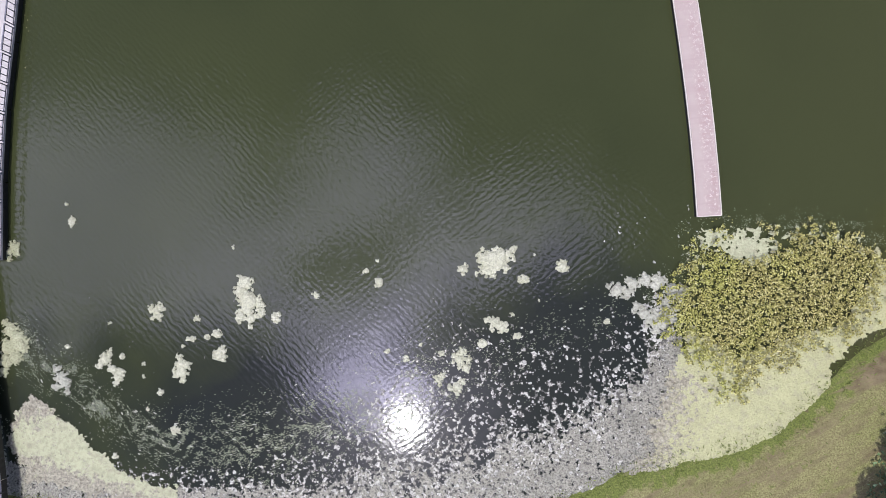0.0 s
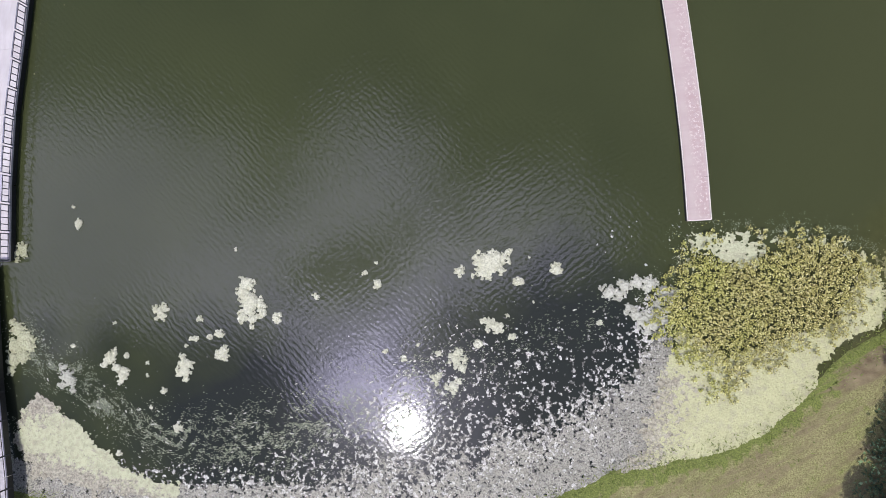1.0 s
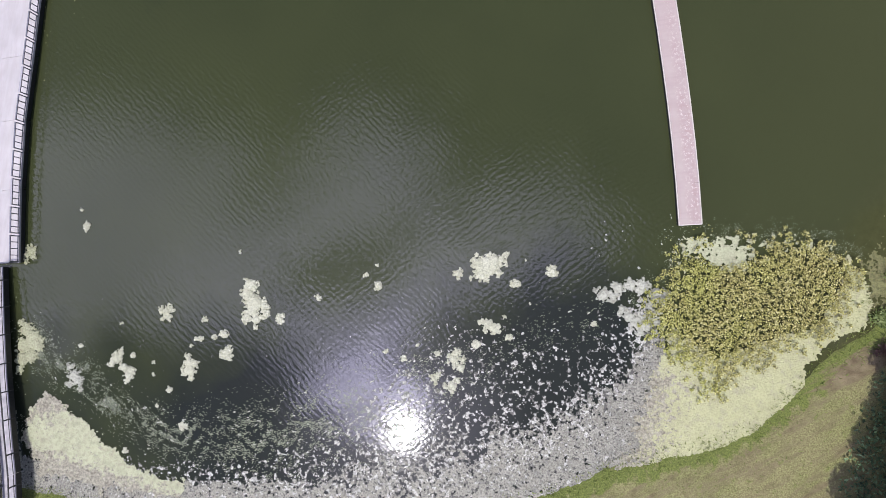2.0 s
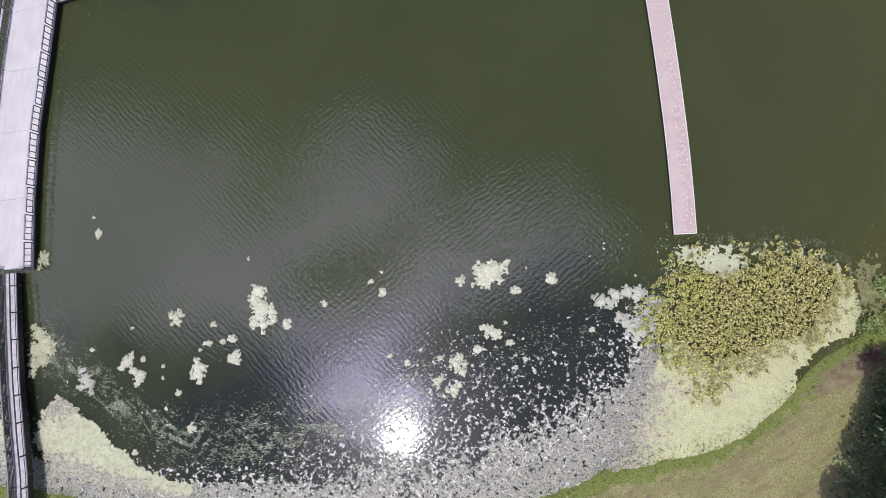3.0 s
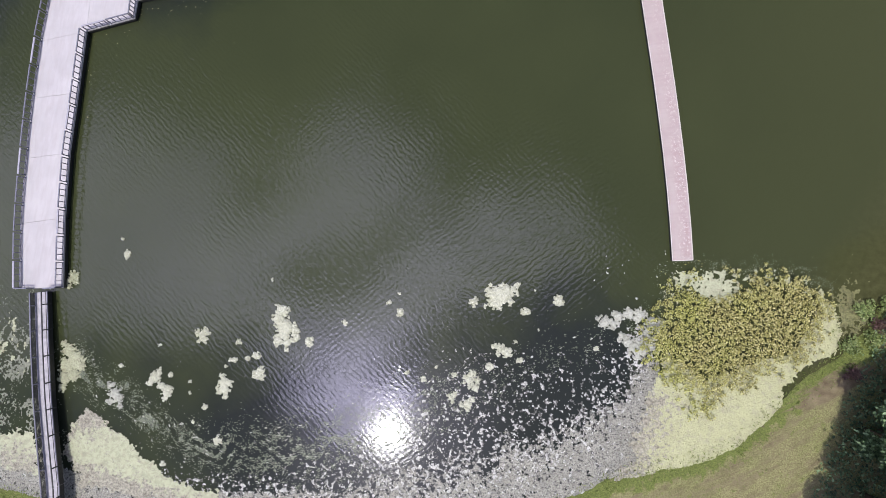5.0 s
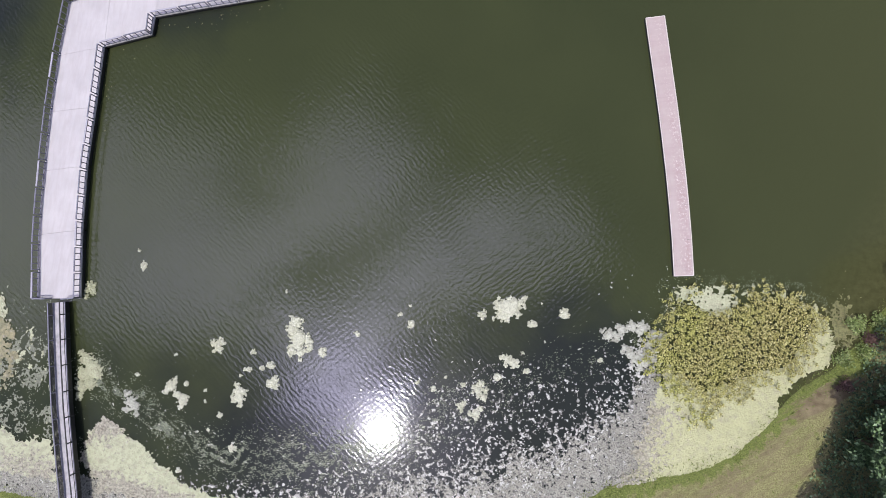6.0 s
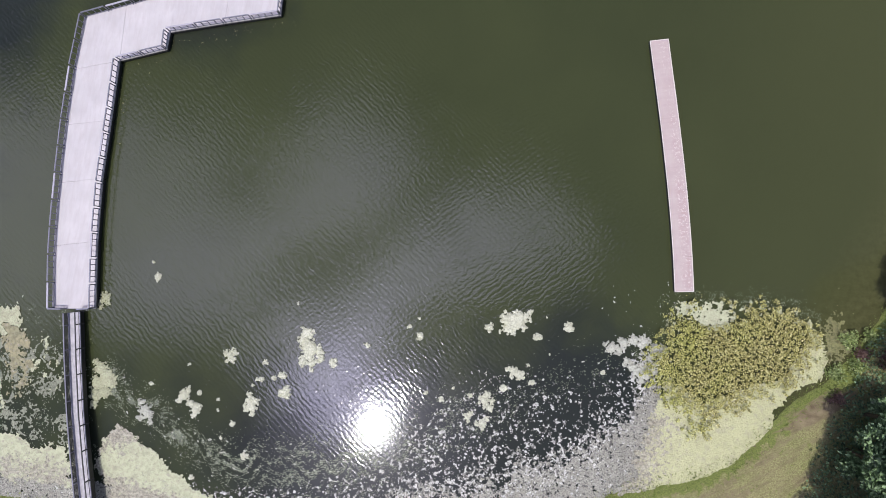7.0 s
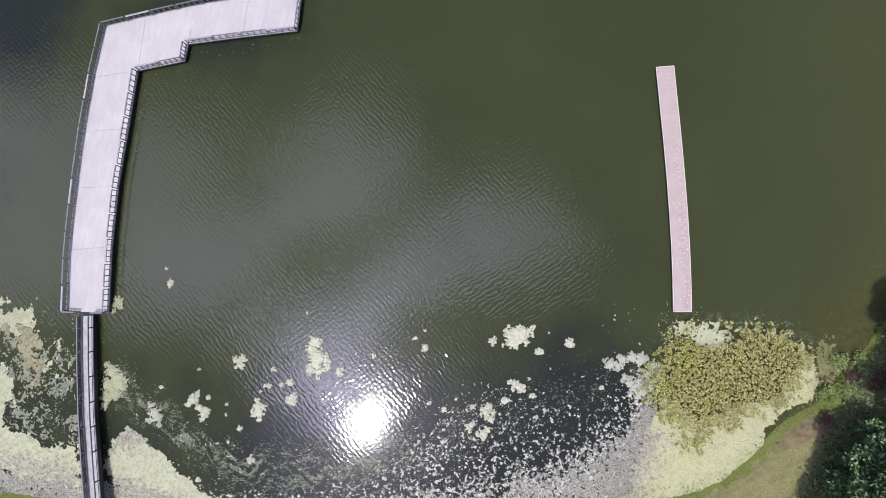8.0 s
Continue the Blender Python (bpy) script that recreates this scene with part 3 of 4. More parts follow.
def flakes(rng, places, sizes, low=0.006, thick=0.02):
    """Small irregular flakes that float on the water."""
    s = Shape()
    for (x, y), r in zip(places, sizes):
        n = rng.integers(6, 9)
        turn, z = rng.uniform(0, 6.28), low + rng.uniform(0, thick)
        squash, lean = rng.uniform(0.5, 1.0), rng.uniform(0, 3.14)
        c, q = math.cos(lean), math.sin(lean)
        ring = []
        for k in range(n):
            a, e = turn + 6.2832 * k / n, r * rng.uniform(0.7, 1.15)
            u, v = e * math.cos(a), e * squash * math.sin(a)
            ring.append((x + u * c - v * q, y + u * q + v * c, z))
        ring.append((x, y, z + thick * 0.5))
        s.add(ring, [(k, (k + 1) % n, n) for k in range(n)])
    return s


def sheet(rng, box, cell, level, thick=0.04, low=0.006, dome=0.0):
    """A floating skin with a ragged edge: the cells of a shaken grid where level(p) is above nought."""
    xs, ys = np.arange(box[0], box[2], cell), np.arange(box[1], box[3], cell)
    gx, gy = np.meshgrid(xs, ys)
    p = np.stack([gx.ravel(), gy.ravel()], -1) + rng.uniform(-0.42, 0.42, (gx.size, 2)) * cell
    v = level(p)
    nx, ny = len(xs), len(ys)
    i = (np.arange(ny - 1)[:, None] * nx + np.arange(nx - 1)).ravel()
    quad = np.stack([i, i + 1, i + nx + 1, i + nx], -1)
    quad = quad[(v[quad] > 0).sum(1) >= 3]
    used, index = np.unique(quad, return_inverse=True)
    if dome:
        z = low + thick * (np.sqrt(np.clip(v[used] / dome, 0, 1)) + rng.uniform(-0.1, 0.1, len(used)))
    else:
        z = low + thick * np.clip(v[used] * 1.5, 0, 1) * rng.uniform(0.3, 1.0, len(used))
    s = Shape()
    s.points = np.c_[p[used], z].tolist()
    s.faces = index.reshape(-1, 4).tolist()
    return s


def largest(s):
    """Only the largest joined piece of a shape."""
    faces, root = np.array(s.faces), np.arange(len(s.points))
    while True:
        low = root.copy()
        np.minimum.at(low, faces.ravel(), np.repeat(root[faces].min(1), faces.shape[1]))
        low = low[low]
        if (low == root).all():
            break
        root = low
    kept = faces[root[faces[:, 0]] == np.bincount(root[faces[:, 0]]).argmax()]
    used, index = np.unique(kept, return_inverse=True)
    s.points, s.faces = [s.points[i] for i in used], index.reshape(kept.shape).tolist()
    return s


def specks(rng, places, size, flow=None):
    """Tiny floating flecks of four corners, drawn out along the drift where a flow is given."""
    n = len(places)
    turn = rng.uniform(0, 6.2832, n)[:, None] + np.array([0.0, 1.3, 3.2, 4.6]) + rng.uniform(-0.3, 0.3, (n, 4))
    r = rng.uniform(*size, n)[:, None] * rng.uniform(0.5, 1.2, (n, 4))
    u, v = r * np.cos(turn), r * np.sin(turn)
    if flow is not None:
        a = flow(places)[:, None] + rng.normal(0, 0.25, (n, 1))
        u, v = 2.0 * u, 0.6 * v
        u, v = u * np.cos(a) - v * np.sin(a), u * np.sin(a) + v * np.cos(a)
    p = np.stack([places[:, :1] + u, places[:, 1:] + v, np.broadcast_to(rng.uniform(0.006, 0.02, (n, 1)), (n, 4))], -1)
    s = Shape()
    s.points, s.faces = p.reshape(-1, 3).tolist(), np.arange(4 * n).reshape(n, 4).tolist()
    return s


def scatter(rng, box, count, density):
    p = np.stack([rng.uniform(box[0], box[2], count), rng.uniform(box[1], box[3], count)], -1)
    return p[rng.uniform(0, 1, count) < density(p)]


VEG = [(20.21, -0.43), (22.31, 0.34), (24.72, 0.57), (28.62, 0.13), (32.39, -0.42), (33.99, -1.63), (34.37, -3.81), (33.22, -6.56), (30.49, -8.21), (27.23, -9.65), (24.16, -11.85), (22.61, -13.38), (21.68, -11.22), (19.95, -10.14), (17.14, -6.74), (17.38, -4.43), (19.85, -2.87)]
GREEN_R = [(15.21, -18.90), (15.61, -15.08), (17.54, -11.26), (18.99, -8.61), (18.26, -6.42), (21.33, -5.74), (26.73, -7.91), (31.06, -6.79), (33.31, -2.94), (33.79, -0.85), (35.05, -3.05), (35.70, -5.43), (34.98, -7.09), (32.79, -8.08), (30.79, -9.74), (29.26, -11.70), (27.89, -13.55), (25.92, -15.42), (22.54, -17.07), (18.18, -17.99)]
GREEN_L = [(-38.84, -17.29), (-38.51, -15.87), (-37.35, -13.69), (-36.00, -13.22), (-34.90, -14.02), (-33.68, -15.27), (-31.89, -16.07), (-30.39, -17.41), (-29.18, -19.03), (-27.71, -19.70), (-25.68, -20.41), (-22.29, -20.93), (-23.92, -22.51), (-30.94, -21.71), (-36.64, -20.90)]
GREEN_G = [(-54.70, -13.04), (-49.85, -13.36), (-47.12, -14.69), (-45.33, -15.10), (-43.53, -15.64), (-41.62, -15.63), (-41.05, -18.17), (-40.75, -19.80), (-46.64, -18.96), (-54.34, -18.76)]
TAN_G = [(-50.98, -1.17), (-49.45, -0.59), (-47.55, -0.72), (-46.93, -2.21), (-46.60, -4.59), (-46.03, -6.96), (-45.97, -9.95), (-46.84, -10.70), (-47.87, -10.16), (-48.32, -7.68), (-48.98, -5.99), (-50.08, -4.68), (-51.06, -3.46), (-53.53, -2.39), (-53.68, -0.62)]
GREEN_W = [(-54.50, -4.79), (-51.12, -6.11), (-49.93, -7.65), (-49.41, -10.60), (-49.39, -14.42), (-50.19, -14.95), (-53.44, -14.81)]


def solid(outline, seed, worn=0.9):
    def level(p):
        d = edge_depth(p, outline) + worn * speckle(p, 0.5, seed) + 0.6 * worn * speckle(p, 1.8, seed + 3) + 0.3 * speckle(p, 4.5, seed + 5) - 0.1
        return d + 3.0 * np.clip(inland(p) + 1.0, 0, 1) * (p[:, 0] < 30) * np.clip(1 + edge_depth(p, outline) / 1.2, 0, 1) ** 2
    return level


def bank_mat(p):
    """The mat along the bank, which thins out among the marsh plants."""
    frayed = np.clip((18.8 - p[:, 0]) / 3, 0, 1) * (0.7 + 1.5 * speckle(p, 1.3, 19.0) + 1.3 * speckle(p, 4.5, 20.0))
    return solid(GREEN_R, 1.0, 0.4)(p) - frayed - 2.5 * np.clip(edge_depth(p, VEG) - 1.3 + 0.8 * speckle(p, 1.0, 9.0), 0, 4)


FRONT = ([-54, -39.0, -35.7, -29.0, -25.8, -20.3, -12.7, -7.9, -5.3, -0.5, 2.6, 8.4, 13.0, 15.6, 17.7], [-17.6, -17.8, -17.8, -19.6, -21.0, -20.9, -20.9, -19.9, -18.9, -18.8, -17.3, -15.3, -13.1, -11.0, -7.9])
REACH = ([-54, -30, -20, -12.8, -8.5, -5.3, -3.2, 0.0, 5.3, 10.5, 14.7, 18], [-17.0, -18.8, -19.2, -17.3, -14.2, -11.6, -9.2, -8.1, -7.0, -7.0, -6.2, -5.0])


def crowding(p):
    """Nought where the loose flakes begin, one at the front of the closed grey band along the shore."""
    solid_, first = np.interp(p[:, 0], *FRONT), np.interp(p[:, 0], *REACH)
    return (first - p[:, 1]) / np.maximum(first - solid_, 1.0)


def elsewhere(p):
    return np.where(inland(p) < 0.3, 0.0, 9.0)


def clumps(p):
    """Pale flakes, single and in chains, over the open water."""
    web = 1.25 * (0.2 - np.abs(speckle(p, 1.1, 13.0, 4))) + 0.38 * speckle(p, 2.4, 15.0) + 0.40 * speckle(p, 5.5, 18.0)
    chain = np.exp(-((p[:, 1] + 11.3 - (p[:, 0] + 0.5) * 0.85) / 1.7) ** 2 - ((p[:, 0] + 0.8) / 3.6) ** 2)
    f = crowding(p) + 0.15 * speckle(p, 0.35, 11.0) + 0.45 * chain
    return web - np.interp(f, [-0.15, 0.0, 0.3, 0.6, 0.85, 1.0, 1.4, 1.8], [0.60, 0.38, 0.26, 0.23, 0.17, 0.14, 0.22, 0.28]) - elsewhere(p)


def band(p):
    """The closed grey skin along the shore, frayed at its front and pricked with small holes."""
    f = crowding(p) + 0.22 * speckle(p, 0.5, 12.0)
    return 0.5 * speckle(p, 2.4, 14.0) + 0.55 * speckle(p, 6.0, 16.0) - np.interp(f, [0.7, 0.9, 1.0, 1.15, 1.5], [0.78, 0.36, 0.13, -0.10, -0.27]) - elsewhere(p)


def over_mat(p):
    """Grey flakes that lie thinner and thinner over the bank's mat."""
    edge = np.interp(p[:, 1], [-19, -15, -11, -8], [15.2, 15.6, 17.5, 18.6])
    return 0.5 * speckle(p, 2.0, 62.0) + 0.5 * speckle(p, 5.5, 64.0) - np.interp(p[:, 0] - edge, [-1.5, -0.5, 1.2, 4.5], [0.4, 0.05, 0.27, 0.6]) - elsewhere(p)


def loose_density(p):
    f = crowding(p)
    return np.clip(0.75 * np.clip(f + 0.05, 0, 1) * np.clip(0.35 + 1.6 * speckle(p, 0.6, 17.0), 0, 1.2), 0, 1) * (elsewhere(p) < 1)


DRIFT = ([-37.0, -35.2, -32.3, -30.0, -27.1, -23.2, -18.8, -13.9, -9.6, -5.3, 5.5, 14.5], [-9.0, -11.0, -11.9, -14.2, -16.1, -17.1, -17.3, -16.7, -15.6, -14.0, -9.2, -5.8])


def drift_way(p):
    """The way in which the drifting line runs."""
    return np.arctan2(np.interp(p[:, 0] + 1.5, *DRIFT) - np.interp(p[:, 0] - 1.5, *DRIFT), 3.0)


def veil_density(p):
    """A thin drifting line of fine flecks."""
    x, y = p.T
    line = np.interp(x, *DRIFT)
    wide = np.interp(x, [-37, -28, -16, -4, 6, 14], [1.8, 1.4, 2.6, 3.0, 2.5, 1.6])
    thin = np.interp(x, [-37, -26, -10, -2, 4, 14], [0.8, 0.85, 0.68, 0.35, 0.12, 0.15])
    drift = np.stack([x * 0.22, y - line + 0.8 * np.sin(x * 0.7) + 0.5 * np.sin(x * 1.9 + y)], -1)
    c = 0.6 * speckle(drift, 1.4, 21.0) + 0.25 * speckle(p, 0.9, 22.0) + 0.35 * speckle(p, 2.6, 24.0)
    return np.clip(thin * np.exp(-((y - line) / wide) ** 2) * np.clip(0.45 + 2.4 * c, 0, 1.6), 0, 1) * (elsewhere(p) < 1)


def torn(p, way):
    """The torn mat: green at its outer end (way 1), tan towards the shore (way -1)."""
    end = p[:, 1] + 3.6 + 1.2 * speckle(p, 0.8, 7.0)
    torn_ = 1.3 * speckle(stirred(p, 0.5, 6.0) * (1.0, 0.5), 1.5, 8.0) + 0.7 * speckle(p, 4.0, 9.0)
    return np.minimum(solid(TAN_G, 5.0, 0.9)(p) - 0.25 + torn_, end * way)


def west_of_gangway(p):
    return np.clip((-4.5 - p[:, 1]) * 0.5, -3, 0) + np.clip((-40.8 - (p[:, 1] + 6) * 0.16 - p[:, 0]) * 2, -3, 0)


def stirred(p, by, seed):
    return p + by * np.stack([speckle(p, 0.45, seed), speckle(p, 0.45, seed + 2.0)], -1)


def ragged(p):
    """Swirling thin wisps between the gangway and the tan mat."""
    q = stirred(p, 1.6, 31.0) * (1.0, 0.45)
    wisp = 0.13 - np.abs(speckle(q, 1.1, 34.0, 4)) + 0.25 * speckle(p, 0.4, 33.0) + 0.22 * speckle(p, 5.0, 35.0)
    return west_of_gangway(p) + wisp - 9.0 * within(p, GREEN_G)


def scraps(p):
    """Small pale pieces torn off the mats, drawn out along the gangway."""
    q = stirred(p, 0.8, 37.0) * (1.0, 0.5)
    near = np.exp(-((p[:, 0] + 44.2) / 2.2) ** 2 - ((p[:, 1] + 5.5) / 4.5) ** 2)
    return west_of_gangway(p) + 0.7 * speckle(q, 1.5, 38.0) + 0.3 * speckle(p, 4.5, 39.0) - 0.50 + 0.34 * near - 9.0 * within(p, GREEN_G)


def weeds(p):
    """Weedy scum in the shallow corner past the marsh bed."""
    near = np.exp(-((p[:, 0] - 36.4) / 1.9) ** 2 - ((p[:, 1] + 3.2) / 3.2) ** 2)
    return near - 0.62 + 0.55 * speckle(p, 1.4, 56.0, 4) + 0.4 * speckle(p, 4.5, 58.0) - elsewhere(p)


def fringe(p):
    """Greyish clumps off the marsh bed."""
    west = np.exp(-((p[:, 0] - 17.2) / 1.7) ** 2 - ((p[:, 1] + 6.6) / 2.6) ** 2) * 0.62
    return west - 0.50 + 0.6 * speckle(p, 2.2, 36.0, 4) + 0.5 * speckle(p, 5.0, 38.0)


def marsh_gap(p):
    """Pale algae in a gap of the marsh bed and along its outer edge."""
    gap = 1.1 * np.maximum(np.exp(-((p[:, 0] - 24.2) / 2.5) ** 2 - ((p[:, 1] + 1.1) / 1.4) ** 2), 0.8 * np.exp(-((p[:, 0] - 21.8) / 1.9) ** 2 - ((p[:, 1] + 0.3) / 1.0) ** 2))
    rim = np.where(p[:, 1] > -2.6, np.exp(-((edge_depth(p, VEG) - 0.3) / 0.8) ** 2) * 0.46, 0)
    return np.maximum(gap, rim) - 0.50 + 0.5 * speckle(p, 1.7, 46.0, 4) + 0.5 * speckle(p, 4.5, 48.0)


def along_dock(p):
    """Flecks that have gathered beside the dock's inner edge."""
    edge = np.interp(p[:, 0], [-38.0, -32.7, -32.4, -26.7, -20.7], [24.6, 25.7, 27.6, 28.6, 29.5])
    off = np.minimum(edge - p[:, 1], (p[:, 0] + 38.0) * 1.4)
    return np.where(off > 0.2, 0.8 * np.exp(-off / 0.9), 0) * np.clip(0.2 + 2.2 * speckle(p, 1.1, 81.0), 0, 1)


def build_algae():
    rng = np.random.default_rng(7)

    def mat(label, material, shape, stain=None):
        me = shape.mesh("algae_mat", material)
        if stain is not None:
            value = np.clip(stain(*np.array(shape.points)[:, :2].T), 0, 1).astype(np.float32)
            me.attributes.new("stain", "FLOAT", "POINT").data.foreach_set("value", value)
        tagged(new("algae_mat", me), label, "algae", kind="stuff")

    def stain_bank(x, y):
        return 1.0 - (x - np.interp(y, [-19, -15, -11, -8], [13.8, 14.8, 16.2, 16.9])) / 6.5 + 0.05 - 0.9 * np.clip((y + 11.5) / 2.5, 0, 1)

    def stain_tip(x, y):
        tip = 0.62 * np.exp(-((x + 36.4) / 2.4) ** 2 - ((y + 13.9) / 2.0) ** 2)
        rim = 0.5 * np.exp(-((x + 37.4 - (y + 13.7) * 0.43) / 0.9) ** 2)
        return np.maximum(tip, rim) + 0.19 + 0.6 * np.clip((-17.4 - (x + 38) * 0.28 - y) / 1.4, 0, 1)

    def stain_flat(x, y):
        return 0.24 + 0.34 * np.clip((-15.9 - (x + 47) * 0.1 - y) / 1.8, 0, 1)

    def stain_torn(x, y):
        return 0.22 + 0.0 * x

    def strewn(label, material, box, count, density, size):
        p = scatter(rng, box, count, density)
        mat(label, material, flakes(rng, p, rng.uniform(*size, len(p))))

    mat("solid pale green algae mat along the bank", MAT, sheet(rng, (12, -20, 38, -0.5), 0.10, bank_mat, 0.04, 0.06), stain_bank)
    mat("solid pale green algae mat beside the gangway", MOTTLED, sheet(rng, (-40, -24, -20, -12), 0.085, solid(GREEN_L, 2.0, 0.7), 0.04, 0.06), stain_tip)
    mat("solid pale green algae mat in the shallows", MOTTLED, sheet(rng, (-56, -20, -38.5, -12), 0.085, solid(GREEN_G, 4.0, 1.0), 0.04, 0.06), stain_flat)
    mat("torn tan algae mat by the gangway", BROWN_MAT, sheet(rng, (-56, -14, -44, 0.5), 0.07, lambda p: torn(p, -1), 0.04, 0.05), stain_torn)
    mat("torn green algae mat by the gangway", MOSS, sheet(rng, (-56, -14, -44, 0.5), 0.07, lambda p: torn(p, 1), 0.04, 0.05), stain_torn)
    mat("pale green algae mat at the edge of the shallows", MOTTLED, sheet(rng, (-58, -15, -44, -3), 0.085, solid(GREEN_W, 6.0, 1.0), 0.04, 0.05), stain_torn)
    mat("broken pale algae flakes along the shore", SCUM, sheet(rng, (-56, -24.5, 19, -4), 0.07, clumps, 0.04, 0.012))
    mat("closed greyish algae band along the shore", BAND, sheet(rng, (-56, -24.5, 19, -4), 0.065, band))
    mat("frayed greyish flakes over the edge of the bank mat", BAND, sheet(rng, (13, -20, 20.5, -8), 0.065, over_mat, 0.03, 0.10))
    mat("dull sunken algae under the shore clumps", SUNKEN, sheet(rng, (-56, -24.5, 19, -4), 0.085, lambda p: np.maximum(clumps(p), band(p)) + 0.10, 0.004, 0.002))
    mat("olive wisps of sunken algae in the drifting line", WISPS, sheet(rng, (-38, -21, 15, -3), 0.085, lambda p: 1.2 * veil_density(p) - 0.78 + 0.6 * speckle(p, 4.0, 26.0) - np.clip((p[:, 0] + 20) / 6, 0, 2), 0.004, 0.002))
    mat("ragged grey-green algae scraps in the shallows", DRAB_MAT, sheet(rng, (-56, -20, -37, -2), 0.075, ragged))
    mat("small pale scraps of algae beside the gangway", MOSS, sheet(rng, (-54, -16, -38, -2), 0.07, scraps, 0.04, 0.014))
    mat("olive weedy scum in the shallow corner", WEED, sheet(rng, (31, -9, 41, 4), 0.075, weeds))
    mat("bleached algae clumps beside the marsh plants", SCUM, sheet(rng, (13, -10, 21, 2.5), 0.07, fringe))
    mat("mottled algae among the marsh plants", MOTTLED, sheet(rng, (19, -5, 36, 2), 0.08, marsh_gap))
    strewn("loose greyish algae flakes on open water", SCUM, (-30, -23, 18, -3), 3200, loose_density, (0.06, 0.2))
    strewn("fine pale flecks drifting off the marsh bed", FLECKS, (13, -6, 38, 5), 45000,
           lambda p: 0.5 * np.exp(-((edge_depth(p, VEG) + 0.5) / 0.9) ** 2) * np.clip(0.4 + 1.6 * speckle(p, 0.9, 61.0), 0, 1.2), (0.015, 0.05))
    mat("thin drifting line of fine algae flecks", FLECKS, specks(rng, scatter(rng, (-38, -21, 15, -3), 220000, veil_density), (0.018, 0.06), drift_way))
    mat("larger pale flakes in the drifting line", ASHEN, specks(rng, scatter(rng, (-36, -21, 14, -3), 4200, veil_density), (0.04, 0.13), drift_way))
    mat("drab flecks among the torn mats", FLECKS, specks(rng, scatter(rng, (-56, -20, -36, -1), 9000, lambda p: np.clip(0.25 + 1.2 * speckle(p, 0.6, 71.0), 0, 0.7) * np.clip((-39.2 - (p[:, 1] + 6) * 0.16 - p[:, 0]) * 1.5, 0, 1)), (0.02, 0.08)))
    mat("yellowish flecks along the inner side of the dock", WEED, specks(rng, scatter(rng, (-40, 16, -19, 30), 5200, along_dock), (0.02, 0.09)))
    mat("fine greyish flecks between the clumps", SCUM, specks(rng, scatter(rng, (-30, -24, 18, -3), 8000, loose_density), (0.025, 0.07)))


build_algae()

def build_islet(seed, x, y, lobes, material):
    """One ragged floating clump of merging round lobes, each given by its place and reach."""
    rng = np.random.default_rng(seed)
    mids, sizes = [(u, v) for u, v, _ in lobes], [0.79 * r for _, _, r in lobes]
    for u, v, r in lobes:
        for _ in range(5 + int(16 * r)):
            a, e = rng.uniform(0, 6.2832), r * rng.uniform(0.75, 1.12)
            mids.append((u + e * math.cos(a), v + e * math.sin(a)))
            sizes.append(min(0.45 * r, rng.uniform(0.07, 0.17)))
    mids, sizes = np.array(mids), np.array(sizes)
    whole = max(r for _, _, r in lobes)

    def level(p):
        d = np.max([r - np.hypot(*(p - m).T) for m, r in zip(mids, sizes)], axis=0)
        return d + (0.24 if material is ASHEN else 0.12) * min(whole, 0.7) * speckle(p + (x, y), 4.0, 3.0 + seed) + 0.035 * speckle(p + (x, y), 11.0, 2.0)
    low, high = (mids - sizes[:, None]).min(0) - 0.1, (mids + sizes[:, None]).max(0) + 0.1
    shape = largest(sheet(rng, (*low, *high), 0.04 if whole < 0.6 else 0.05, level, 0.20, 0.006, 0.26))
    ob = new("algae_islet", shape.mesh("algae_islet", material))
    ob.location = (x, y, 0)
    look_ = {"yellowish_algae": "yellow-green", "ashen_algae": "greyish white"}.get(material.name, "pale cream")
    tagged(ob, f"large ragged islet of {look_} floating algae" if len(lobes) > 3 else f"small clump of {look_} floating algae", "algae", "floating algae islets")


# the larger islets, each by its lobes
build_islet(1, -38.39, -9.04, [(-0.10, 1.42, 0.75), (0.55, 0.52, 1.02), (-0.34, -0.01, 0.85), (1.08, 0.02, 0.62), (-0.44, -1.19, 0.80), (-0.77, -2.16, 0.43), (0.38, -0.92, 0.75), (-0.61, 2.13, 0.38)], MOSS)
build_islet(2, -33.69, -11.89, [(0.02, 0.17, 0.64), (-0.30, 0.98, 0.38), (-0.20, 1.67, 0.21), (0.34, -0.26, 0.48), (-0.57, -0.63, 0.32), (-0.20, -1.22, 0.27), (0.55, -1.01, 0.27)], ASHEN)
build_islet(3, -29.04, -10.78, [(-0.53, 0.74, 0.54), (-0.21, 1.27, 0.32), (-0.96, 0.31, 0.38), (0.11, -0.12, 0.48), (0.65, -0.77, 0.54), (0.87, -0.34, 0.38), (-1.28, 0.09, 0.21), (0.44, -1.30, 0.27)], CREAM)
build_islet(4, -22.67, -10.88, [(0.02, -0.16, 0.64), (-0.19, 1.02, 0.27), (-0.08, 0.48, 0.43), (0.56, 0.27, 0.32), (-0.51, -0.38, 0.32), (0.13, -0.81, 0.32)], CREAM)
build_islet(5, -24.97, -5.92, [(-0.03, 0.01, 0.48), (-0.45, 0.23, 0.32), (0.40, 0.34, 0.32), (0.19, -0.52, 0.32), (0.30, 0.71, 0.16), (-0.35, -0.58, 0.21)], CREAM)
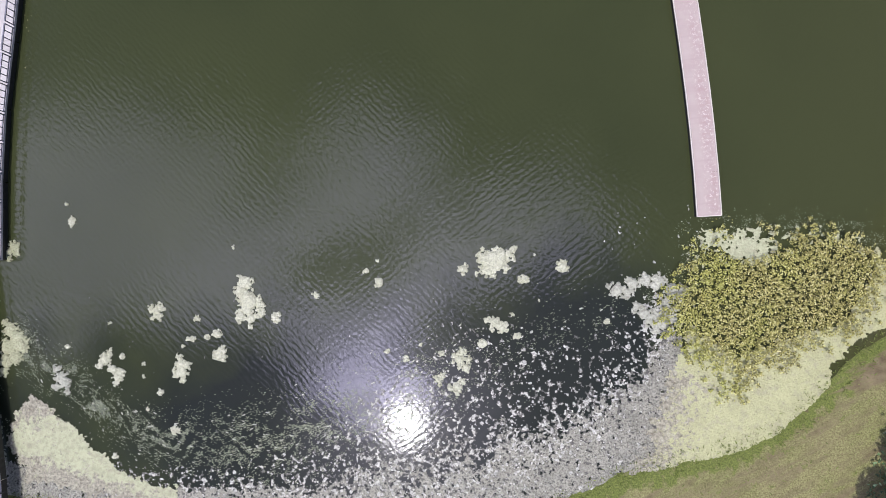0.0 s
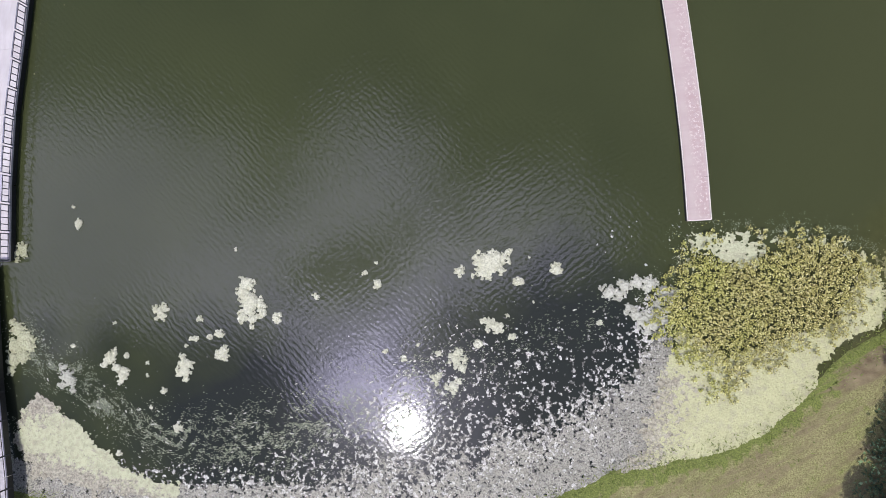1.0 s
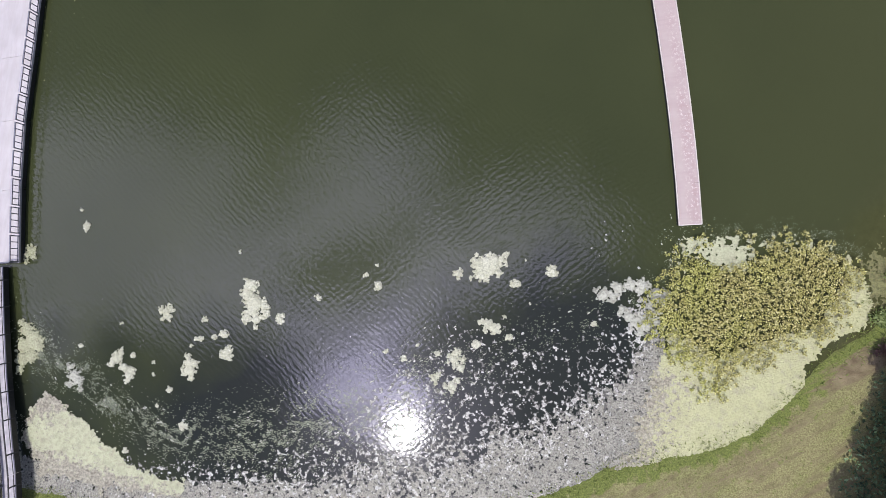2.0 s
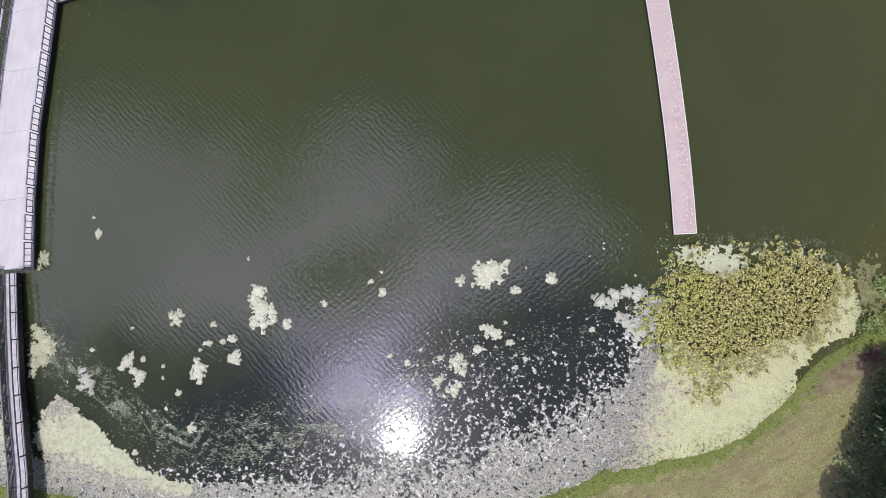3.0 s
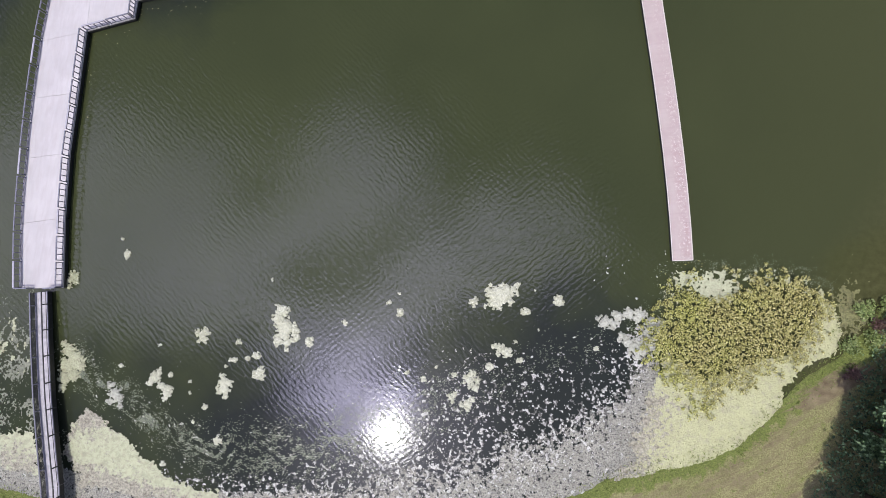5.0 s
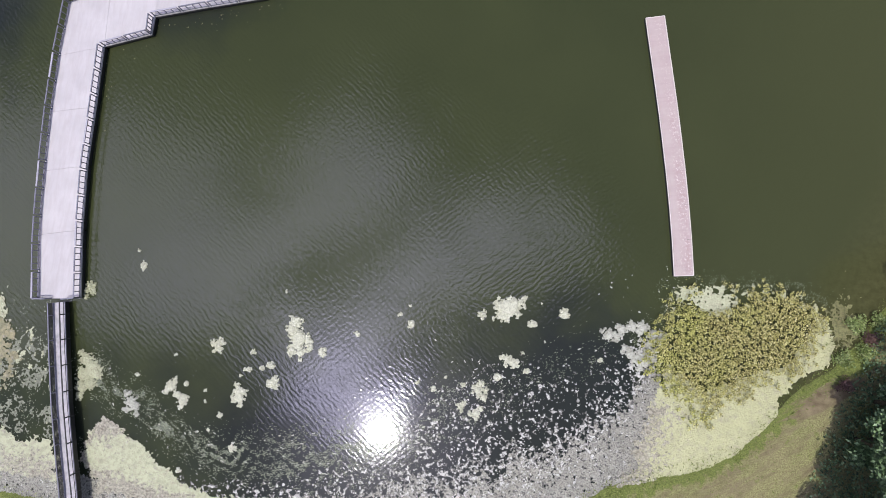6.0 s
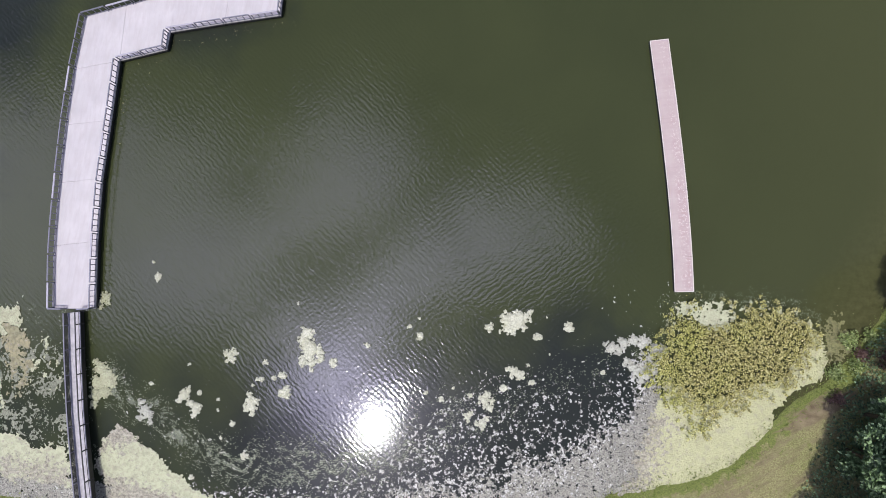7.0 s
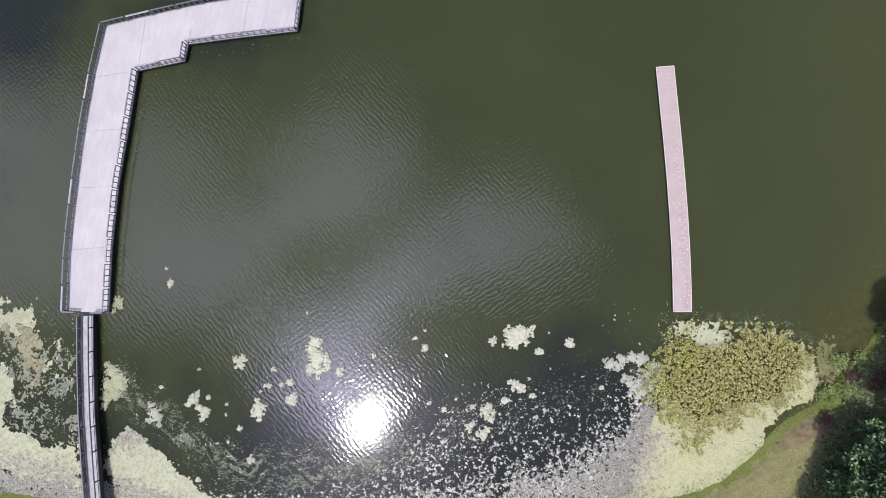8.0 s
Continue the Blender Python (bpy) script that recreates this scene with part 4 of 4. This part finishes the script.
build_islet(6, -16.80, -5.14, [(-0.30, 1.66, 0.70), (-0.52, 0.85, 0.75), (0.12, 0.05, 0.97), (1.09, -0.17, 0.48), (1.20, -0.92, 0.43), (-0.63, -1.13, 0.48), (0.29, -1.40, 0.54), (-0.09, -0.60, 0.64), (-0.84, -1.56, 0.27), (0.23, -2.10, 0.21)], CREAM)
build_islet(7, 4.20, -1.86, [(-0.07, -0.03, 1.13), (-0.87, 0.19, 0.64), (-0.55, -0.72, 0.59), (0.52, 0.46, 0.70), (1.17, 0.62, 0.38), (1.60, 0.94, 0.27), (1.54, 0.19, 0.21), (-1.41, -0.99, 0.21), (-0.12, -1.15, 0.27), (-0.98, 1.05, 0.16), (0.90, -0.56, 0.38)], CREAM)
build_islet(8, 4.31, -7.09, [(-0.05, 0.16, 0.48), (-0.59, 0.37, 0.32), (0.49, -0.27, 0.43), (-1.02, -0.27, 0.21), (0.65, 0.05, 0.27), (-0.37, -0.38, 0.21)], CREAM)
build_islet(9, 1.46, -10.01, [(-0.27, 0.11, 0.47), (0.37, -0.58, 0.40), (0.05, 0.76, 0.32), (-0.65, 0.33, 0.20), (0.59, 0.11, 0.24), (-0.17, -0.53, 0.24)], CREAM)
build_islet(10, 0.99, -12.13, [(-0.02, 0.03, 0.44), (0.52, 0.46, 0.24), (-0.55, -0.07, 0.24), (0.09, -0.50, 0.24)], CREAM)
build_islet(11, -0.44, -11.51, [(-0.07, -0.03, 0.32), (0.31, 0.23, 0.24), (-0.45, 0.13, 0.16), (0.04, -0.52, 0.16)], CREAM)
build_islet(12, -19.23, -9.58, [(-0.06, 0.07, 0.48), (0.21, 0.39, 0.32), (-0.49, -0.14, 0.27), (0.32, -0.25, 0.32), (-0.11, -0.46, 0.21)], CREAM)
build_islet(13, 15.57, -3.93, [(-1.55, -0.43, 0.64), (-2.09, 0.00, 0.27), (-0.37, 0.16, 0.59), (0.70, 0.38, 0.64), (-0.80, -0.53, 0.48), (1.78, 0.27, 0.59), (1.40, -0.05, 0.38)], ASHEN)
build_islet(14, 18.68, -4.49, [(-0.33, 0.29, 0.54), (0.43, 0.07, 0.43), (-0.70, -0.14, 0.32), (1.07, -0.46, 0.27), (0.10, -0.46, 0.32)], ASHEN)
build_islet(15, 16.87, -6.53, [(-1.36, 0.89, 0.48), (-0.82, 0.35, 0.59), (-0.18, -0.08, 0.70), (0.68, 0.24, 0.54), (0.62, -0.51, 0.59), (1.43, -0.18, 0.43), (0.09, -0.83, 0.43)], ASHEN)
build_islet(16, 17.64, -5.54, [(-1.77, 0.40, 0.27), (0.21, 0.19, 0.32), (0.75, -0.35, 0.38)], ASHEN)
build_islet(17, -38.56, -0.51, [(0.16, 0.37, 0.48), (-0.22, -0.06, 0.43), (0.48, -0.16, 0.32), (-0.27, -0.65, 0.27), (-0.59, -0.27, 0.21)], MOSS)
SMALL_ISLETS = [(-32.93, 2.03, 0.32, 0.54), (-33.45, 3.59, 0.21, 0.16), (-18.08, -0.44, 0.21, 0.16), (-10.86, -4.57, 0.27, 0.27), (-6.58, -2.57, 0.21, 0.21), (-5.50, -1.70, 0.16, 0.16), (-5.44, -3.47, 0.43, 0.48), (1.63, -2.48, 0.48, 0.43), (6.55, -3.40, 0.48, 0.32), (9.70, -2.34, 0.54, 0.48), (7.46, -1.39, 0.13, 0.11), (7.74, -5.13, 0.11, 0.11), (5.93, -7.97, 0.27, 0.27), (13.11, -6.80, 0.27, 0.21), (-3.16, -9.91, 0.32, 0.27), (3.09, -8.63, 0.38, 0.32), (0.71, -10.12, 0.16, 0.16), (-14.34, -6.41, 0.38, 0.54)]
STRAY_ISLETS = [(-21.30, -6.58, 0.27, 0.27), (-28.05, -9.82, 0.21, 0.27), (-21.82, -8.30, 0.48, 0.27), (-22.53, -8.90, 0.21, 0.16), (-20.37, -8.13, 0.27, 0.21), (-19.49, -7.85, 0.48, 0.32), (-24.55, -12.83, 0.27, 0.32), (-25.74, -14.34, 0.21, 0.16), (-26.12, -10.44, 0.16, 0.16), (-26.09, -11.52, 0.16, 0.16), (-29.26, -6.91, 0.16, 0.16), (-33.14, -8.90, 0.21, 0.21), (-23.19, -16.10, 0.48, 0.32), (-28.59, -18.42, 0.32, 0.27), (-4.77, -9.24, 0.21, 0.21), (-0.24, -9.45, 0.27, 0.21), (-1.99, -8.68, 0.16, 0.16), (5.58, -6.25, 0.16, 0.16)]
for k, (x, y, a, b) in enumerate(SMALL_ISLETS + STRAY_ISLETS):
    r, u = min(a, b), max(a, b) - min(a, b)
    way = (1, 0) if a > b else (0, 1)
    build_islet(40 + k, x, y, [(way[0] * u * e, way[1] * u * e, r * (1 - 0.15 * abs(e))) for e in ((-1, 0, 1) if u > 0.05 else (0,))], CREAM)

# ---- plants ----


def leaf_cloud(rng, places, length, width, tilt):
    """Bent leaves of four faces, each at a place and a random way round."""
    s = Shape()
    for x, y, z in places:
        l, w = rng.uniform(*length), rng.uniform(*width)
        turn, rise = rng.uniform(0, 6.2832), rng.uniform(*tilt)
        c, q, e, f = math.cos(turn), math.sin(turn), math.cos(rise), math.sin(rise)
        roll = rng.uniform(-0.5, 0.5)
        pts = []
        for u, v, d in ((0, 0, 0), (0.4, -0.5, 0.1), (0.45, 0.0, 0.0), (0.4, 0.5, 0.1), (1, 0, -0.12)):
            a, b, h = u * l, v * w, d * w + v * w * roll
            a, h = a * e - h * f, a * f + h * e
            pts.append((x + a * c - b * q, y + a * q + b * c, z + h))
        s.add(pts, [(0, 1, 2), (0, 2, 3), (1, 4, 2), (2, 4, 3)])
    return s


def build_marsh():
    """Close-set tufts, each a whorl of leaves that droop from its crown."""
    rng = np.random.default_rng(3)

    def density(p):
        d = edge_depth(p, VEG) + 0.9 * speckle(p, 0.5, 41.0) + 1.2 * speckle(p, 1.5, 43.0)
        gap = np.exp(-((p[:, 0] - 24.1) / 2.0) ** 2 - ((p[:, 1] + 1.1) / 1.2) ** 2) * 2.2
        return np.clip(d * 0.5 + 0.36 - gap, 0, 1)
    gx, gy = np.meshgrid(np.arange(16.5, 36, 0.33), np.arange(-16, 2, 0.33))
    p = np.stack([gx.ravel(), gy.ravel()], -1) + rng.uniform(-0.16, 0.16, (gx.size, 2))
    p = p[rng.uniform(0, 1, len(p)) < density(p)]
    places = []
    for (x, y), lift in zip(p, speckle(p, 0.9, 47.0)):
        top, wide = 0.62 + 0.35 * lift + rng.uniform(-0.12, 0.12), rng.uniform(0.13, 0.25)
        for k in range(rng.integers(14, 20)):
            a, e = rng.uniform(0, 6.2832), wide * math.sqrt(rng.uniform(0, 1))
            places.append((x + e * math.cos(a), y + e * math.sin(a), max(0.05, top * (1 - 0.5 * (e / 0.25) ** 2) - rng.uniform(0, 0.12))))
    # lower leaves that close the gaps
    q = rng.uniform((16.5, -16), (36, 2), (11000, 2))
    q = q[rng.uniform(0, 1, len(q)) < density(q) ** 1.5]
    places += np.c_[q, rng.uniform(0.03, 0.2, len(q))].tolist()
    ob = new("marsh_plants", leaf_cloud(rng, places, (0.10, 0.20), (0.07, 0.13), (-0.6, 0.5)).mesh("marsh_plants", MARSH))
    tagged(ob, "dense bed of olive and brown broad-leaved marsh plants", "marsh plants", kind="stuff")


build_marsh()


def build_tree(x, y, tall, reach, seed, count=10000):
    rng = np.random.default_rng(seed)
    z0 = float(height(inland([(x, y)]))[0]) - 0.1
    tree = thing("tree", (x, y, z0), "leafy dark green broadleaf tree on the bank", "tree", "trees on the bank")
    trunk, limbs = Shape(), []
    tip = Vector((rng.uniform(-0.4, 0.4), rng.uniform(-0.4, 0.4), tall * 0.5))
    trunk.tube((0, 0, 0), tip, 0.22, 0.14)
    clumps = []
    for k in range(11):
        w = 6.2832 * k / 11 + rng.uniform(-0.3, 0.3)
        out = reach * rng.uniform(0.45, 0.9)
        end = Vector((math.cos(w) * out, math.sin(w) * out, tall * rng.uniform(0.45, 0.92)))
        start = tip * rng.uniform(0.6, 1.0)
        mid = (start + end) / 2 + Vector((0, 0, 0.3))
        trunk.tube(start, mid, 0.09, 0.06, 6).tube(mid, end, 0.06, 0.02, 6)
        clumps.append((end, reach * rng.uniform(0.28, 0.45)))
        clumps.append((mid + Vector((rng.uniform(-1, 1), rng.uniform(-1, 1), tall * 0.25)), reach * rng.uniform(0.25, 0.4)))
    part("trunk", trunk, BARK, tree, "brown trunk with spreading limbs", True)
    places = []
    for k in range(count):
        c, r = clumps[rng.integers(len(clumps))]
        d = Vector(rng.normal(size=3)).normalized() * r * rng.uniform(0.55, 1.05)
        d.z *= 0.75
        places.append(c + d)
    part("crown", leaf_cloud(rng, places, (0.22, 0.5), (0.16, 0.34), (-0.7, 0.7)), LEAVES, tree)
    return tree


for row in ((38.0, -13.6, 11.0, 4.1, 1), (36.2, -19.2, 11.0, 4.6, 2), (42.6, -6.9, 10.5, 4.0, 3), (43.0, -0.8, 10.0, 4.0, 4), (44.6, -13.0, 11.0, 4.4, 5), (44.0, -20.0, 11.0, 4.6, 6), (48.5, -5.0, 10.0, 4.2, 7), (33.0, -24.2, 10.0, 4.2, 8), (43.4, -2.9, 8.5, 3.2, 9), (49.5, 4.0, 9.0, 4.0, 10),
            (36.6, -13.6, 6.2, 2.5, 11, 5000), (38.6, -10.2, 5.2, 2.0, 12, 4000)):
    build_tree(*row)


def build_shrub(x, y, r, tall, material, seed, label):
    rng = np.random.default_rng(seed)
    z0 = max(0.0, float(height(inland([(x, y)]))[0]) - 0.03)
    shrub = thing("shrub", (x, y, z0), label, "shrub")
    stems = Shape()
    for k in range(7):
        w = rng.uniform(0, 6.28)
        stems.tube((0, 0, -0.05), (math.cos(w) * r * 0.6, math.sin(w) * r * 0.6, tall * rng.uniform(0.5, 0.9)), 0.025, 0.008, 5)
    part("stems", stems, BARK, shrub)
    count = int(260 * r * r + 80)
    d = rng.normal(size=(count, 3))
    d /= np.linalg.norm(d, axis=1)[:, None]
    d *= (rng.uniform(0.3, 1.1, count) * (1 + 0.25 * np.sin(3 * np.arctan2(d[:, 1], d[:, 0]) + seed)))[:, None]
    part("foliage", leaf_cloud(rng, [(a * r, b * r, max(0.03, tall * 0.55 * (1 + c * 0.8))) for a, b, c in d], (0.14, 0.32), (0.08, 0.18), (-0.4, 0.8)), material, shrub)


for k, row in enumerate(((35.88, -8.76, 0.7, 0.9, RUST, "reddish brown shrub at the edge of the shade"), (36.0, -6.3, 0.9, 0.7, BUSH, "low green shrub on the bank"),
                         (37.4, -3.0, 1.0, 0.6, BUSH, "sprawling yellow-green plant at the water's edge"), (38.6, -4.4, 0.8, 0.8, RUST, "reddish brown shrub in the shade"),
                         (37.9, -5.6, 0.8, 0.7, BUSH, "bright green shrub on the bank"), (39.4, -2.6, 0.8, 0.7, BUSH, "bright green shrub on the bank"), (41.2, -4.6, 1.3, 1.0, RUST, "reddish brown shrub in the shade"), (42.4, -0.2, 1.2, 0.9, BUSH, "bright green shrub on the bank"))):
    build_shrub(*row[:5], 60 + k, row[5])


def build_undergrowth():
    rng = np.random.default_rng(14)

    def density(p):
        rim = np.interp(p[:, 1], [-27, -16, -10, -7, -2, 4], [29.0, 32.6, 35.6, 37.4, 38.6, 41.0])
        return np.clip((p[:, 0] - rim) * 0.8 + 0.5 * speckle(p, 0.5, 81.0), 0, 1) * (inland(p) > 0.3)
    p = scatter(rng, (31, -27, 54, 8), 22000, density)
    z = height(inland(p)) + rng.uniform(0.05, 0.5, len(p))
    ob = new("undergrowth", leaf_cloud(rng, np.c_[p, z], (0.18, 0.42), (0.1, 0.24), (-0.5, 0.7)).mesh("undergrowth", LEAVES))
    tagged(ob, "dark leafy undergrowth in the shade of the trees", "undergrowth", kind="stuff")


build_undergrowth()


def build_grass():
    rng = np.random.default_rng(12)

    def density(p):
        d = inland(p)
        bank = np.where((d > -0.9) & (d < 12), np.clip(1.1 - np.abs(d - 0.3) / 1.3, 0.05, 1) * np.clip(0.6 + speckle(p, 0.7, 51.0), 0, 1), 0)
        wet = sum(np.exp(-((p[:, 0] - x) ** 2 + (p[:, 1] - y) ** 2) / r ** 2) for x, y, r in ((32.3, -9.6, 1.0), (33.9, -8.5, 1.2), (35.4, -8.0, 1.2), (36.6, -6.9, 1.0), (34.8, -3.3, 0.6), (34.7, -5.0, 0.7)))
        return np.maximum(bank, np.clip(wet * (0.7 + speckle(p, 1.2, 53.0)), 0, 1))
    p = scatter(rng, (-54, -27, 42, 2), 100000, density)
    z = np.maximum(height(inland(p)), 0.09) + 0.01
    ob = new("bank_grass", leaf_cloud(rng, np.c_[p, z], (0.15, 0.42), (0.035, 0.08), (0.3, 1.3)).mesh("bank_grass", GRASS))
    tagged(ob, "green grass tufts along the pond's edge", "grass", kind="stuff")


build_grass()
